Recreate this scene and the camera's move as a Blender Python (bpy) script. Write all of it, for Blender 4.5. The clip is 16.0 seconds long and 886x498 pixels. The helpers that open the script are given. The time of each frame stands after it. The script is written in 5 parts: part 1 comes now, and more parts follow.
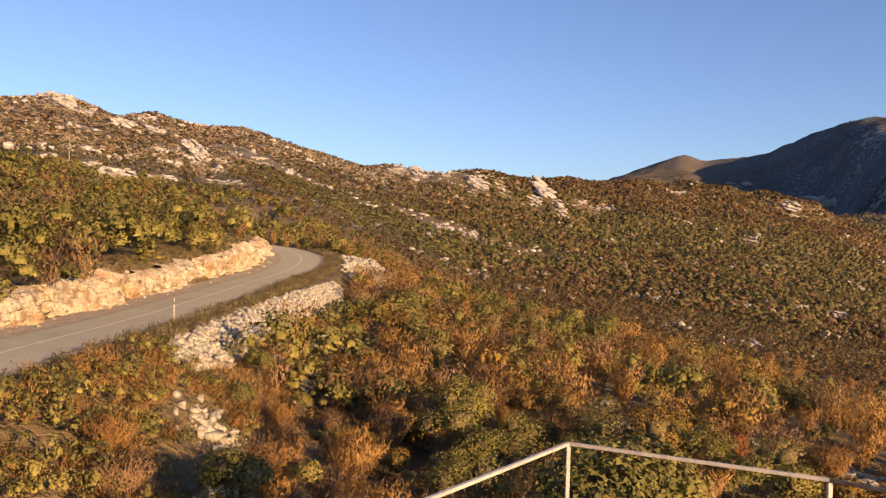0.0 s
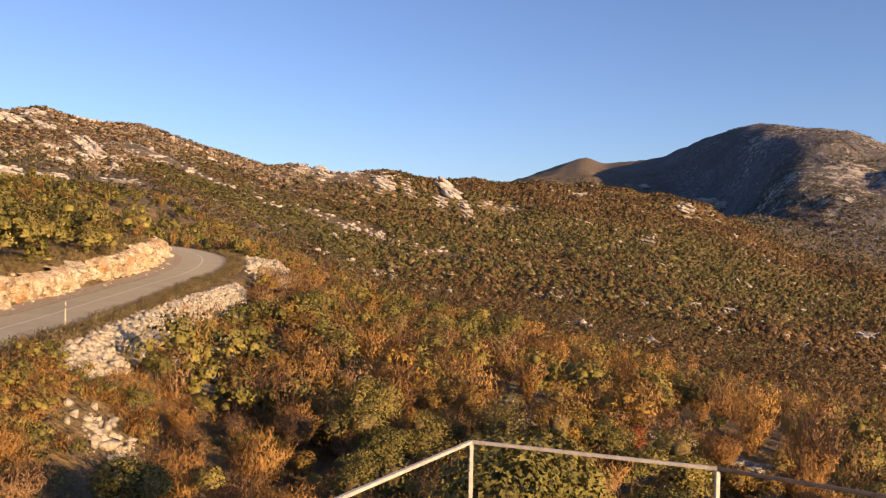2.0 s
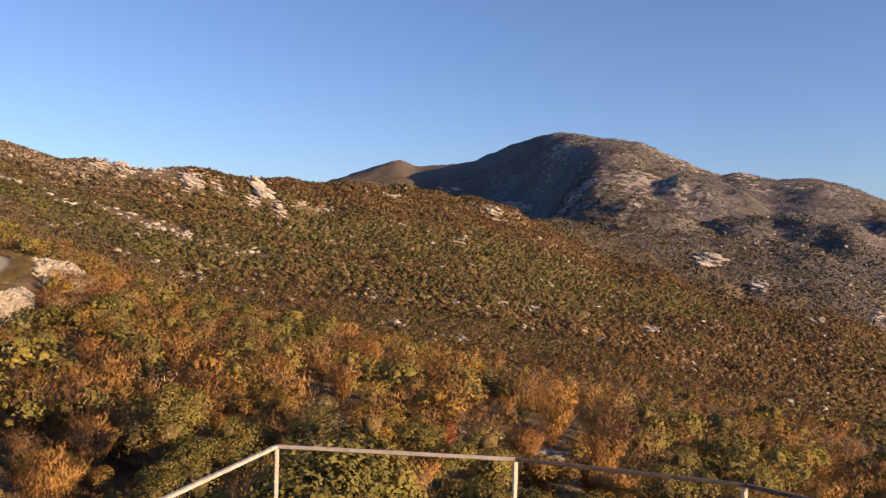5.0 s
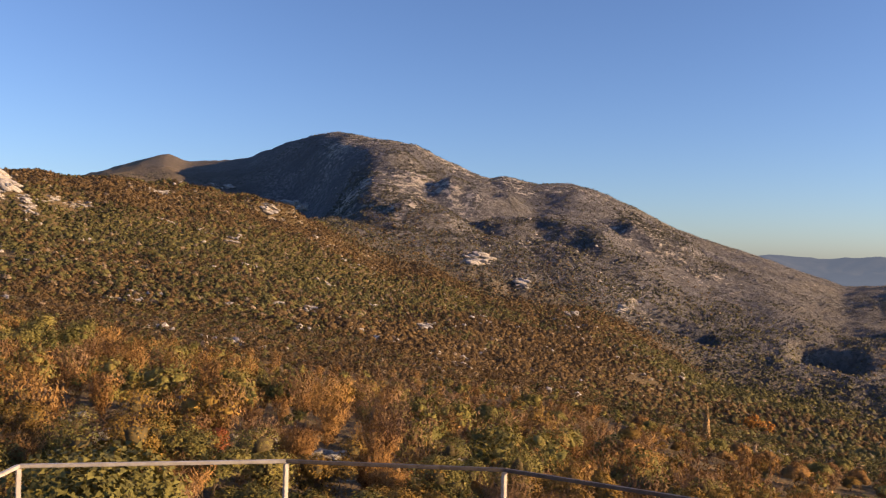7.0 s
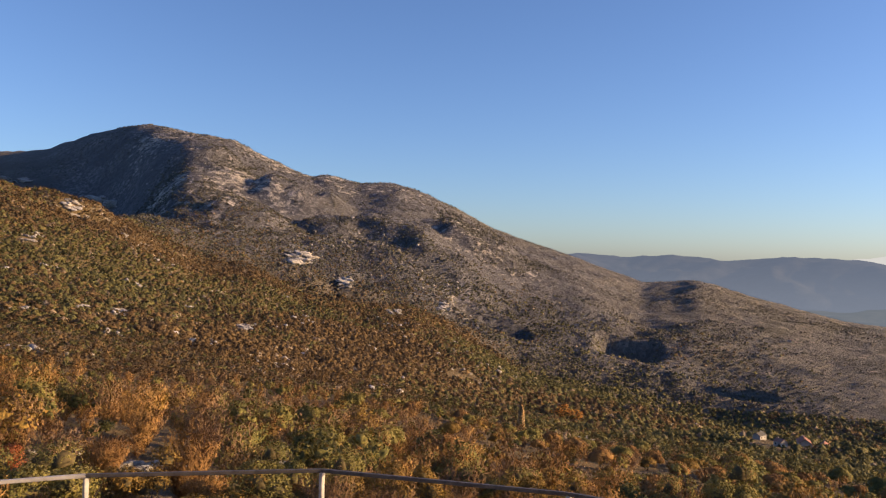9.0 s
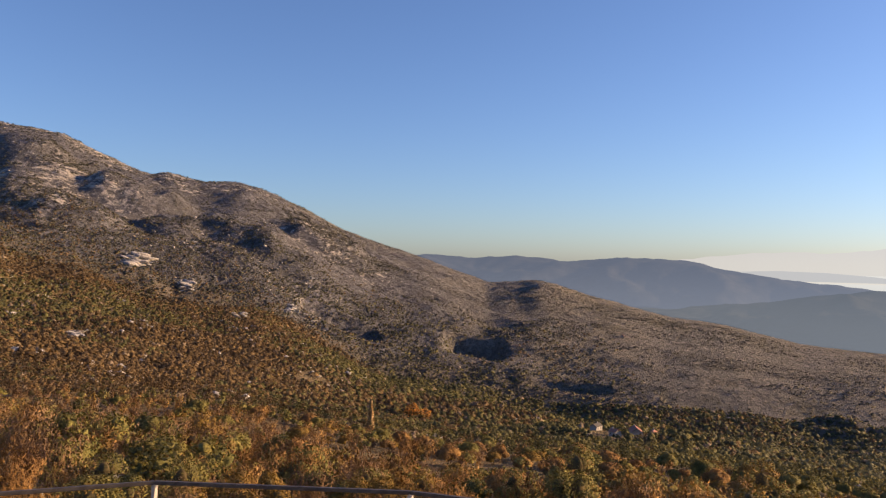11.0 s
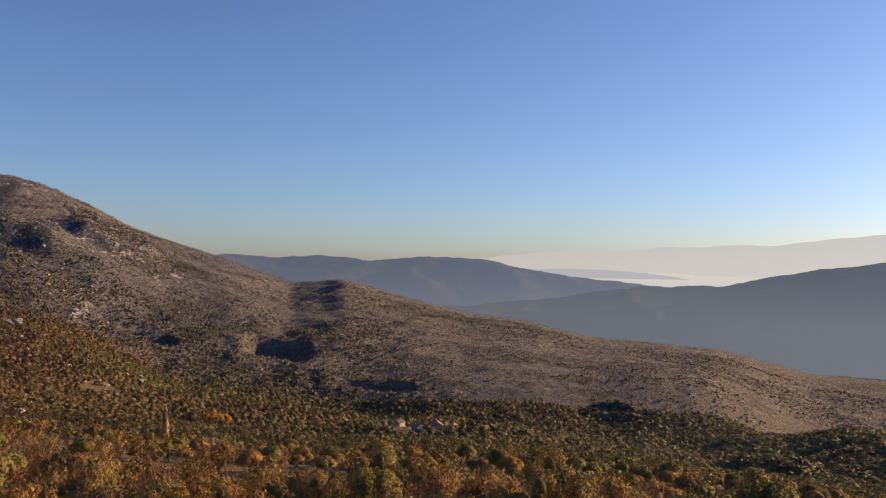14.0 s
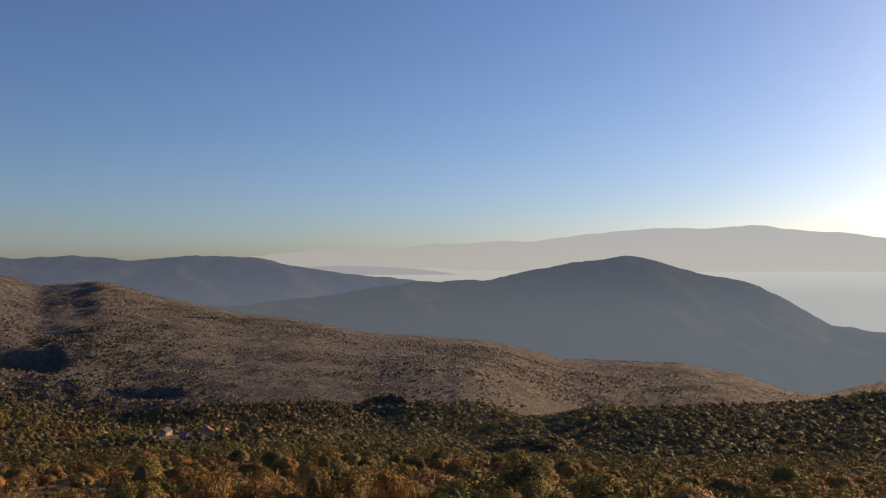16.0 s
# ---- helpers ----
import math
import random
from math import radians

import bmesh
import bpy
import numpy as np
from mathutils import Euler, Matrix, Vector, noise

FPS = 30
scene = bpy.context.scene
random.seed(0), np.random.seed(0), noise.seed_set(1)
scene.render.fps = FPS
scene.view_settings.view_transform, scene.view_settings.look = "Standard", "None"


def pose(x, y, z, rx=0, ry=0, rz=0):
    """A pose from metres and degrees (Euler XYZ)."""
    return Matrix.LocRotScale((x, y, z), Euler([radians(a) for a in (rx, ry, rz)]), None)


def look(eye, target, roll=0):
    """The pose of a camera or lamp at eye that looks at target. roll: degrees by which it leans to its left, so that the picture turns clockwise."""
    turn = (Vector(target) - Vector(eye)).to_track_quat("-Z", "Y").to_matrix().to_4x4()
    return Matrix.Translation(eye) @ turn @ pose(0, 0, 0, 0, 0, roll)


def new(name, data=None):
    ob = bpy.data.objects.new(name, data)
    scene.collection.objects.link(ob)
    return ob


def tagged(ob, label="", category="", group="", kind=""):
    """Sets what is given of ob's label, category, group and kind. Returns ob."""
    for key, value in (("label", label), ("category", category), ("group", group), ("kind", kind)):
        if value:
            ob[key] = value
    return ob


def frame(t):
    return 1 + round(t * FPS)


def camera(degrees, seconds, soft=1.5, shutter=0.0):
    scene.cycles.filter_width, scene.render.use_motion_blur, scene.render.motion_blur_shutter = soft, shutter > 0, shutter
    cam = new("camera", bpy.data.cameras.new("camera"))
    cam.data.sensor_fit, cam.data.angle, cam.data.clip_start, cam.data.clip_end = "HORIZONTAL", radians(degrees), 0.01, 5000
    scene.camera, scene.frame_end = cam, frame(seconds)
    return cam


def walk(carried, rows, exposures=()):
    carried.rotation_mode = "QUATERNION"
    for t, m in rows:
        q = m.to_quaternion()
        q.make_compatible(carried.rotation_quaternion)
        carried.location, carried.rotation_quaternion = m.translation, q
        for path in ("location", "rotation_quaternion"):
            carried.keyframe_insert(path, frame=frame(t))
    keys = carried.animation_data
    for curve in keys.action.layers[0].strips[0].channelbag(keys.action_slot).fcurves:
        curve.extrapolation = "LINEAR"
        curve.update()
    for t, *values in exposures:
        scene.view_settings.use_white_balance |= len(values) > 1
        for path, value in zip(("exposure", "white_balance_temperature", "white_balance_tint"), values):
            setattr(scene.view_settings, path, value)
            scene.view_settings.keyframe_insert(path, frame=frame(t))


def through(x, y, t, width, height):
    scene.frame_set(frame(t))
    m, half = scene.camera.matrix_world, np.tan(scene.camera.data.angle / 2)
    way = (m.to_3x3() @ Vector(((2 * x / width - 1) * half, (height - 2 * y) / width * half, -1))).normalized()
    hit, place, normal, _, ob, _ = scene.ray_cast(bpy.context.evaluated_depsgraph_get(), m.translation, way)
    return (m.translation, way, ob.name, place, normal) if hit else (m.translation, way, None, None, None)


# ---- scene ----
# ---------------------------------------------------------------- camera
cam = camera(58.03, 16.0, soft=1.25, shutter=0.2)


def aim(x, y, bearing, pitch, lean):
    """A hand-held camera at the balcony: bearing to the right of north, pitch up, lean to the left, in degrees."""
    b, p = radians(bearing), radians(pitch)
    way = Vector((math.sin(b) * math.cos(p), math.cos(b) * math.cos(p), math.sin(p)))
    eye = Vector((x, y, 0.0))
    return look(eye, eye + way * 10, lean)


PATH = [  # seconds, east, north, bearing, pitch, lean
    (0.0, 0.000, 0.000, -0.000, -0.569, 1.509),
    (0.5, 0.006, -0.000, 1.658, -0.499, 1.438),
    (1.0, 0.012, -0.000, 3.279, -0.450, 1.421),
    (1.5, 0.018, -0.001, 4.909, -0.402, 1.440),
    (2.0, 0.024, -0.001, 6.683, -0.361, 1.416),
    (2.5, 0.030, -0.002, 8.495, -0.319, 1.434),
    (3.0, 0.036, -0.003, 10.434, -0.270, 1.438),
    (3.2, 0.039, -0.004, 11.053, -0.263, 1.524),
    (5.3, 0.081, -0.016, 22.685, 0.129, 1.600),
    (5.5, 0.084, -0.018, 24.668, 0.180, 1.675),
    (6.0, 0.093, -0.022, 27.815, 0.275, 1.709),
    (6.5, 0.101, -0.027, 31.592, 0.363, 1.496),
    (7.0, 0.109, -0.032, 35.806, 0.416, 1.503),
    (7.5, 0.121, -0.041, 39.659, 0.469, 1.440),
    (8.0, 0.132, -0.051, 42.891, 0.529, 1.418),
    (8.5, 0.134, -0.053, 45.436, 0.565, 1.402),
    (9.0, 0.135, -0.055, 48.460, 0.652, 1.329),
    (9.2, 0.139, -0.058, 49.324, 0.669, 1.337),
    (11.5, 0.175, -0.111, 62.275, 1.032, 1.072),
    (12.0, 0.190, -0.143, 64.964, 1.075, 1.008),
    (12.5, 0.205, -0.176, 66.989, 1.103, 0.963),
    (13.0, 0.209, -0.187, 69.804, 1.144, 0.864),
    (13.5, 0.214, -0.199, 71.669, 1.155, 0.772),
    (14.0, 0.217, -0.211, 73.224, 1.152, 0.776),
    (14.5, 0.221, -0.223, 74.685, 1.159, 0.635),
    (15.0, 0.227, -0.249, 80.353, 1.207, 0.538),
    (15.5, 0.230, -0.275, 85.092, 1.185, 0.222),
    (16.0, 0.231, -0.302, 89.369, 1.051, -0.141),
]
EXPOSURES = [(0.0, 1.4, 8500, 17), (3.0, 1.38, 8250, 17), (5.5, 1.33, 8000, 16), (9.0, 1.3, 7500, 13), (12.5, 1.18, 7700, 16), (13.0, 1.15, 7700, 16), (14.0, 0.96, 7700, 16), (14.5, 0.92, 7700, 16), (15.0, 0.74, 7600, 14), (15.5, 0.54, 7600, 14), (16.0, 0.54, 7700, 14)]
walk(cam, [(t, aim(*rest)) for t, *rest in PATH], EXPOSURES)

# ---------------------------------------------------------------- sky and sun
SUN_BEARING, SUN_HEIGHT = 138.0, 13.5
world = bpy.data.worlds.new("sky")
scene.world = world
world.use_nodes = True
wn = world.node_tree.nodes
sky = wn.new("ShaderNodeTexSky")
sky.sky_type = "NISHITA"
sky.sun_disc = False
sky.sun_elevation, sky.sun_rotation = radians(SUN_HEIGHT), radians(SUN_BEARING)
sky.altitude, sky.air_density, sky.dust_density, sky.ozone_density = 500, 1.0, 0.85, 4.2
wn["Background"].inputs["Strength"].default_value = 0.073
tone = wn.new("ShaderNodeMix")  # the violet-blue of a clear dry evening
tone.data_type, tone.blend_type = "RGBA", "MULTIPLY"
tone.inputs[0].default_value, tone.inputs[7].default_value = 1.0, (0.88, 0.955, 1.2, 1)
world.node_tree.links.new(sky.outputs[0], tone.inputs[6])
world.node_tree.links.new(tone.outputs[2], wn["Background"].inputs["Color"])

sun = new("sun", bpy.data.lights.new("sun", "SUN"))
sun.data.energy, sun.data.angle, sun.data.color = 3.9, radians(0.6), (1.0, 0.70, 0.41)
sb, sh = radians(SUN_BEARING), radians(SUN_HEIGHT)
TO_SUN = Vector((math.sin(sb) * math.cos(sh), math.cos(sb) * math.cos(sh), math.sin(sh)))
sun.matrix_world = look(TO_SUN * 50, (0, 0, 0))

# ---------------------------------------------------------------- materials
def shader(name, rough=0.9, metal=0.0):
    mat = bpy.data.materials.new(name)
    mat.use_nodes = True
    nt = mat.node_tree
    b = nt.nodes["Principled BSDF"]
    b.inputs["Roughness"].default_value = rough
    b.inputs["Metallic"].default_value = metal
    b.inputs["Specular IOR Level"].default_value = 0.2
    return mat, nt, b


def node(nt, kind, **values):
    n = nt.nodes.new(kind)
    for key, v in values.items():
        n.inputs[key.replace("_", " ")].default_value = v
    return n


def noise_at(nt, scale, detail=4.0, rough=0.6, lacun=2.0):
    """World-space noise, scale in turns per metre."""
    pos = nt.nodes.new("ShaderNodeNewGeometry")
    n = node(nt, "ShaderNodeTexNoise", Scale=scale, Detail=detail, Roughness=rough, Lacunarity=lacun)
    nt.links.new(pos.outputs["Position"], n.inputs["Vector"])
    return n.outputs["Fac"]


def ramp(nt, fac, stops):
    r = nt.nodes.new("ShaderNodeValToRGB")
    e = r.color_ramp.elements
    while len(e) < len(stops):
        e.new(0.5)
    for el, (p, c) in zip(e, stops):
        el.position, el.color = p, (*c, 1) if len(c) == 3 else c
    nt.links.new(fac, r.inputs["Fac"])
    return r.outputs["Color"]


def blend(nt, fac, a, b, kind="MIX"):
    m = nt.nodes.new("ShaderNodeMix")
    m.data_type, m.blend_type = "RGBA", kind
    for socket, v in ((m.inputs[0], fac), (m.inputs[6], a), (m.inputs[7], b)):
        if isinstance(v, (int, float)):
            socket.default_value = v
        elif isinstance(v, tuple):
            socket.default_value = (*v, 1)
        else:
            nt.links.new(v, socket)
    return m.outputs[2]


def step(nt, fac, lo, hi):
    m = nt.nodes.new("ShaderNodeMapRange")
    m.interpolation_type = "SMOOTHSTEP"
    m.inputs["From Min"].default_value, m.inputs["From Max"].default_value = lo, hi
    nt.links.new(fac, m.inputs["Value"])
    return m.outputs["Result"]


def bump(nt, b, fac, strength, depth):
    n = node(nt, "ShaderNodeBump", Strength=strength, Distance=depth)
    nt.links.new(fac, n.inputs["Height"])
    nt.links.new(n.outputs["Normal"], b.inputs["Normal"])


def attribute(nt, name):
    a = nt.nodes.new("ShaderNodeAttribute")
    a.attribute_name = name
    return a.outputs["Fac"]


def times(nt, a, b):
    m = nt.nodes.new("ShaderNodeMath")
    m.operation = "MULTIPLY"
    for s, v in zip(m.inputs, (a, b)):
        if isinstance(v, (int, float)):
            s.default_value = v
        else:
            nt.links.new(v, s)
    return m.outputs[0]


def limestone(name, pale, warm, scale=1.0):
    """Grey-white karst limestone with rusty and lichen-grey patches."""
    mat, nt, b = shader(name, 0.92)
    big, fine = noise_at(nt, 0.35 * scale, 5), noise_at(nt, 3.0 * scale, 6, 0.7)
    c = ramp(nt, big, [(0.3, tuple(v * 0.62 for v in pale)), (0.5, pale), (0.72, warm)])
    c = blend(nt, step(nt, fine, 0.35, 0.62), tuple(v * 0.45 for v in pale), c)
    nt.links.new(c, b.inputs["Base Color"])
    bump(nt, b, fine, 0.8, 0.15 / scale)
    return mat


def foliage(name, dark, mid, light, patch=0.35, through=0.25, leafy=1.0, grain=4.0):
    """Leaves: colour changes from bush to bush and from leaf to leaf."""
    mat, nt, b = shader(name, 0.75)
    geo = nt.nodes.new("ShaderNodeNewGeometry")
    tone = nt.nodes.new("ShaderNodeMath")  # bush_tone sets each bush of a thicket apart
    tone.operation, tone.inputs[1].default_value = "MULTIPLY_ADD", 0.2
    nt.links.new(attribute(nt, "bush_tone"), tone.inputs[0])
    nt.links.new(noise_at(nt, patch, 2), tone.inputs[2])
    c = ramp(nt, tone.outputs[0], [(0.25, tuple(v * 0.8 for v in dark)), (0.36, dark), (0.5, mid), (0.68, light), (0.85, tuple(v * 1.14 for v in light))])
    leaf = ramp(nt, geo.outputs["Random Per Island"], [(0.0, (1 - 0.36 * leafy,) * 3), (1.0, (1 + 0.3 * leafy, 1 + 0.26 * leafy, 1 + 0.16 * leafy))])
    c = blend(nt, 1.0, c, leaf, "MULTIPLY")
    fine = noise_at(nt, grain, 4, 0.7)
    c = blend(nt, 1.0, c, ramp(nt, fine, [(0.34, (0.66, 0.66, 0.66)), (0.5, (0.98, 0.98, 0.98)), (0.66, (1.28, 1.26, 1.2))]), "MULTIPLY")
    nt.links.new(c, b.inputs["Base Color"])
    bump(nt, b, fine, 0.45, 0.8 / grain)
    if through:
        t = nt.nodes.new("ShaderNodeBsdfTranslucent")
        nt.links.new(c, t.inputs["Color"])
        mix = nt.nodes.new("ShaderNodeMixShader")
        mix.inputs[0].default_value = through
        nt.links.new(b.outputs[0], mix.inputs[1])
        nt.links.new(t.outputs[0], mix.inputs[2])
        nt.links.new(mix.outputs[0], nt.nodes["Material Output"].inputs["Surface"])
    return mat


def bark(name, dark, light):
    mat, nt, b = shader(name, 0.95)
    c = ramp(nt, noise_at(nt, 6, 4), [(0.3, dark), (0.7, light)])
    nt.links.new(c, b.inputs["Base Color"])
    return mat


M_GREEN = foliage("olive green leaves", (0.126, 0.122, 0.038), (0.19, 0.17, 0.053), (0.25, 0.213, 0.067), through=0.12, leafy=0.5)
M_RUST = foliage("rusty autumn leaves", (0.228, 0.124, 0.048), (0.31, 0.175, 0.064), (0.385, 0.231, 0.085), through=0.12, leafy=0.5)
M_YELLOW = foliage("yellow autumn leaves", (0.178, 0.112, 0.031), (0.23, 0.146, 0.038), (0.278, 0.177, 0.046), through=0.12, leafy=0.5)
M_RED = foliage("red autumn leaves", (0.227, 0.078, 0.038), (0.312, 0.106, 0.047), (0.369, 0.156, 0.055), through=0.24)
M_TWIG = foliage("bare brown twigs", (0.18, 0.108, 0.058), (0.235, 0.144, 0.078), (0.288, 0.184, 0.102), through=0.08, leafy=0.5)
M_INNER = bark("dark inner twigs", (0.08, 0.063, 0.03), (0.13, 0.1, 0.048))
M_BARK = bark("grey brown bark", (0.06, 0.045, 0.035), (0.16, 0.12, 0.09))
M_SCRUB_RED = foliage("russet scrub", (0.124, 0.083, 0.042), (0.16, 0.107, 0.053), (0.2, 0.134, 0.065), 0.05, 0.25, 0.35, 1.3)
M_SCRUB_GREEN = foliage("dull green scrub", (0.1, 0.098, 0.042), (0.137, 0.128, 0.052), (0.177, 0.158, 0.061), 0.05, 0.25, 0.35, 1.3)
M_SCRUB_GREY = foliage("bare grey brown scrub", (0.262, 0.2, 0.135), (0.326, 0.252, 0.172), (0.388, 0.305, 0.212), 0.05, 0.22, 0.35, 1.3)
# paler than the green scrub: haze down the valley put into the colour
M_SCRUB_HAZED = foliage("olive scrub paled for haze", (0.118, 0.118, 0.064), (0.15, 0.147, 0.078), (0.188, 0.177, 0.095), 0.05, 0.25, 0.35, 1.3)
M_HEATH = foliage("dull olive brown heath", (0.15, 0.122, 0.066), (0.205, 0.168, 0.09), (0.265, 0.215, 0.115), through=0.1, leafy=0.5)
M_JUNIPER = foliage("dark juniper scrub", (0.066, 0.067, 0.05), (0.094, 0.092, 0.067), (0.128, 0.118, 0.084), 0.02, 0.0, 0.5, 0.8)
M_ROCK = limestone("pale limestone", (0.42, 0.395, 0.335), (0.42, 0.33, 0.23))
M_CLIFF = limestone("weathered cliff limestone", (0.46, 0.435, 0.41), (0.44, 0.385, 0.33), 0.3)


def ground_material():
    """Soil and litter, dry grass, bare rock; the masks say where each lies."""
    mat, nt, b = shader("hillside ground", 0.97)
    mid, fine, broad = noise_at(nt, 0.12, 6, 0.65), noise_at(nt, 1.1, 6, 0.7), noise_at(nt, 0.012, 5, 0.6)
    soil = ramp(nt, mid, [(0.3, (0.122, 0.087, 0.047)), (0.5, (0.165, 0.118, 0.063)), (0.7, (0.212, 0.154, 0.084))])
    # blue-grey cast in the grass stands in for haze over the mountain
    grass = ramp(nt, broad, [(0.34, (0.09, 0.092, 0.1)), (0.5, (0.145, 0.142, 0.15)), (0.66, (0.235, 0.221, 0.221))])
    tuft = noise_at(nt, 0.22, 7, 0.75)
    grass = blend(nt, step(nt, mid, 0.42, 0.62), (0.093, 0.09, 0.092), grass)
    grass = blend(nt, step(nt, tuft, 0.52, 0.62), grass, (0.08, 0.079, 0.08))
    rock = ramp(nt, fine, [(0.3, (0.17, 0.155, 0.135)), (0.55, (0.42, 0.385, 0.34)), (0.8, (0.52, 0.46, 0.39))])
    # pasture is greyed too, the spur's haze put into its colour
    pasture = ramp(nt, mid, [(0.3, (0.097, 0.09, 0.076)), (0.5, (0.148, 0.135, 0.113)), (0.7, (0.192, 0.172, 0.141))])
    pasture = blend(nt, step(nt, tuft, 0.5, 0.68), pasture, (0.095, 0.088, 0.071))
    pasture = blend(nt, step(nt, broad, 0.52, 0.62), pasture, blend(nt, 0.55, pasture, (0.06, 0.06, 0.042)))
    pasture = blend(nt, step(nt, noise_at(nt, 0.05, 9, 0.74), 0.55, 0.64), pasture, (0.24, 0.205, 0.165))
    grass = blend(nt, attribute(nt, "pale_pasture"), grass, pasture)
    low = noise_at(nt, 0.45, 5, 0.7)
    soil = blend(nt, step(nt, low, 0.46, 0.62), soil, (0.105, 0.085, 0.045))
    c = blend(nt, attribute(nt, "dry_grass"), soil, grass)
    ledge = noise_at(nt, 0.06, 9, 0.74)
    m = nt.nodes.new("ShaderNodeMath")
    m.operation = "ADD"
    nt.links.new(ledge, m.inputs[0])
    nt.links.new(attribute(nt, "bare_rock"), m.inputs[1])
    c = blend(nt, step(nt, m.outputs[0], 0.76, 0.86), c, rock)
    nt.links.new(c, b.inputs["Base Color"])
    crags = times(nt, noise_at(nt, 0.03, 9, 0.7), attribute(nt, "dry_grass"))
    m2 = nt.nodes.new("ShaderNodeMath")
    m2.operation, m2.inputs[1].default_value = "MULTIPLY_ADD", 0.16
    nt.links.new(low, m2.inputs[0])
    nt.links.new(crags, m2.inputs[2])
    bump(nt, b, m2.outputs[0], 0.8, 14.0)
    return mat


M_GROUND = ground_material()

# ---------------------------------------------------------------- land form
rng = np.random.default_rng(7)
TABLE = rng.random((256, 256))


def value_noise(x, y):
    xi, yi = np.floor(x).astype(int), np.floor(y).astype(int)
    u, v = x - xi, y - yi
    u, v = u * u * (3 - 2 * u), v * v * (3 - 2 * v)
    a, b = TABLE[xi % 256, yi % 256], TABLE[(xi + 1) % 256, yi % 256]
    c, d = TABLE[xi % 256, (yi + 1) % 256], TABLE[(xi + 1) % 256, (yi + 1) % 256]
    return (a + (b - a) * u) * (1 - v) + (c + (d - c) * u) * v - 0.5


def fractal(x, y, longest, shortest, gain=0.5, ridged=False):
    """Layers of noise; heights run to about half of 1."""
    total, amp, size, k = 0.0, 1.0, longest, 0
    while size >= shortest:
        n = value_noise(x / size + 17.3 * k, y / size - 9.1 * k)
        total = total + amp * ((0.14 - np.abs(n)) * 2 if ridged else n)
        amp, size, k = amp * gain, size / 2, k + 1
    return total


# skylines and valley lines: bearing from the house, degrees above the horizontal
LEFT_RIDGE = [(-60, 7), (-40, 8.2), (-29, 8.3), (-26.3, 8.95), (-24, 8.3), (-22.5, 7.7), (-20.2, 8.1), (-17.6, 7.4), (-14.3, 7.55),
              (-11.5, 6.7), (-8, 5.85), (-6, 5.25), (-3.6, 5.4), (-1.5, 4.95), (2.9, 5.15), (6.6, 4.55), (8.9, 4.75), (10.4, 4.3),
              (13.2, 4.5), (17, 4.35), (20.8, 3.9), (23.2, 3.4), (27.3, 2.0), (31.4, 0.4), (35.3, -0.7), (41, -2.2), (46.3, -3.4),
              (51.8, -5.9), (54.2, -7.1), (60, -8.2), (68, -9.3), (76, -9.9), (84, -10.4), (92, -10.9), (96.4, -10.8), (100.4, -9.95),
              (105.7, -9.8), (111, -9.15), (114.5, -8.7), (118.3, -7.8), (130, -6)]
MOUNTAIN = [(-60, 3), (4, 3.2), (10.4, 4.3), (13.5, 5.4), (16.4, 6.4), (17.9, 5.95), (21.9, 6.45), (24.3, 7.6), (26.7, 8.35), (28.1, 8.5),
            (33.5, 7.85), (37, 6.3), (38.9, 5.55), (40.1, 5.7), (42.3, 5.1), (45.1, 5.1), (46.8, 4.55), (49.5, 3.55), (52.2, 2.2),
            (58, 0.3), (62.4, -1.25), (64.6, -1.15), (66.1, -0.98), (69.5, -1.98), (75, -3.35), (78.4, -3.7), (83.5, -4.8), (92.4, -5.4),
            (96, -6.2), (98, -6.7), (105.7, -6.75), (109.4, -7.3), (112.8, -8.3), (130, -9)]
# bearing, distance of: spur in front, valley edge, valley floor behind it, mountain crest; slope angle of the spur in front
REACH = [(-60, 110, 640, 1000, 2300, -1.4), (-30, 110, 650, 1000, 2300, -1.4), (-18, 120, 640, 1000, 2300, -1.2), (-8, 135, 680, 1000, 2400, -1.5),
         (0, 135, 700, 1100, 2900, -2.7), (10, 120, 800, 1500, 3100, -5.4), (17, 114, 860, 1800, 3150, -6.7), (21, 112, 880, 1900, 2900, -7.5), (25.8, 108, 900, 1850, 2450, -8.6),
         (29, 105, 900, 1120, 2320, -9.4), (45, 100, 900, 1060, 2150, -10.6), (55, 95, 900, 1040, 2000, -12.4), (65, 95, 900, 1000, 1900, -12.9),
         (78, 105, 850, 960, 1780, -13.0), (92, 105, 800, 980, 1650, -13.4), (105, 100, 560, 1150, 1700, -14.2), (118, 85, 520, 1150, 1700, -13.8),
         (130, 80, 500, 1150, 1700, -13.5)]


FINE = np.arange(-62, 132.01, 0.1)


def along(table, az, col=1):
    """The table's value at a bearing, rounded off between its rows."""
    t = np.array(table, float)
    wide = 2.2 if table is REACH else 0.22
    k = np.arange(-3 * wide, 3 * wide + 0.05, 0.1)
    w = np.exp(-(k / wide)**2)
    v = np.interp(FINE, t[:, 0], t[:, col])
    v = np.convolve(np.pad(v, len(k) // 2, mode="edge"), w / w.sum(), mode="valid")[:len(FINE)]
    return np.interp(az, FINE, v)


ROAD = [(-22.0, -40.0, -7.2), (-22.6, 0.0, -6.9), (-23.0, 40.0, -6.5), (-23.2, 60.0, -6.45), (-23.4, 80.0, -6.1), (-22.9, 97.0, -5.5), (-22.0, 110.0, -4.9),
        (-22.2, 123.0, -4.1), (-24.5, 137.0, -3.2), (-29.5, 149.0, -2.4), (-37.0, 157.0, -1.6), (-48.0, 162.0, -0.7), (-60.0, 165.0, 0.2)]


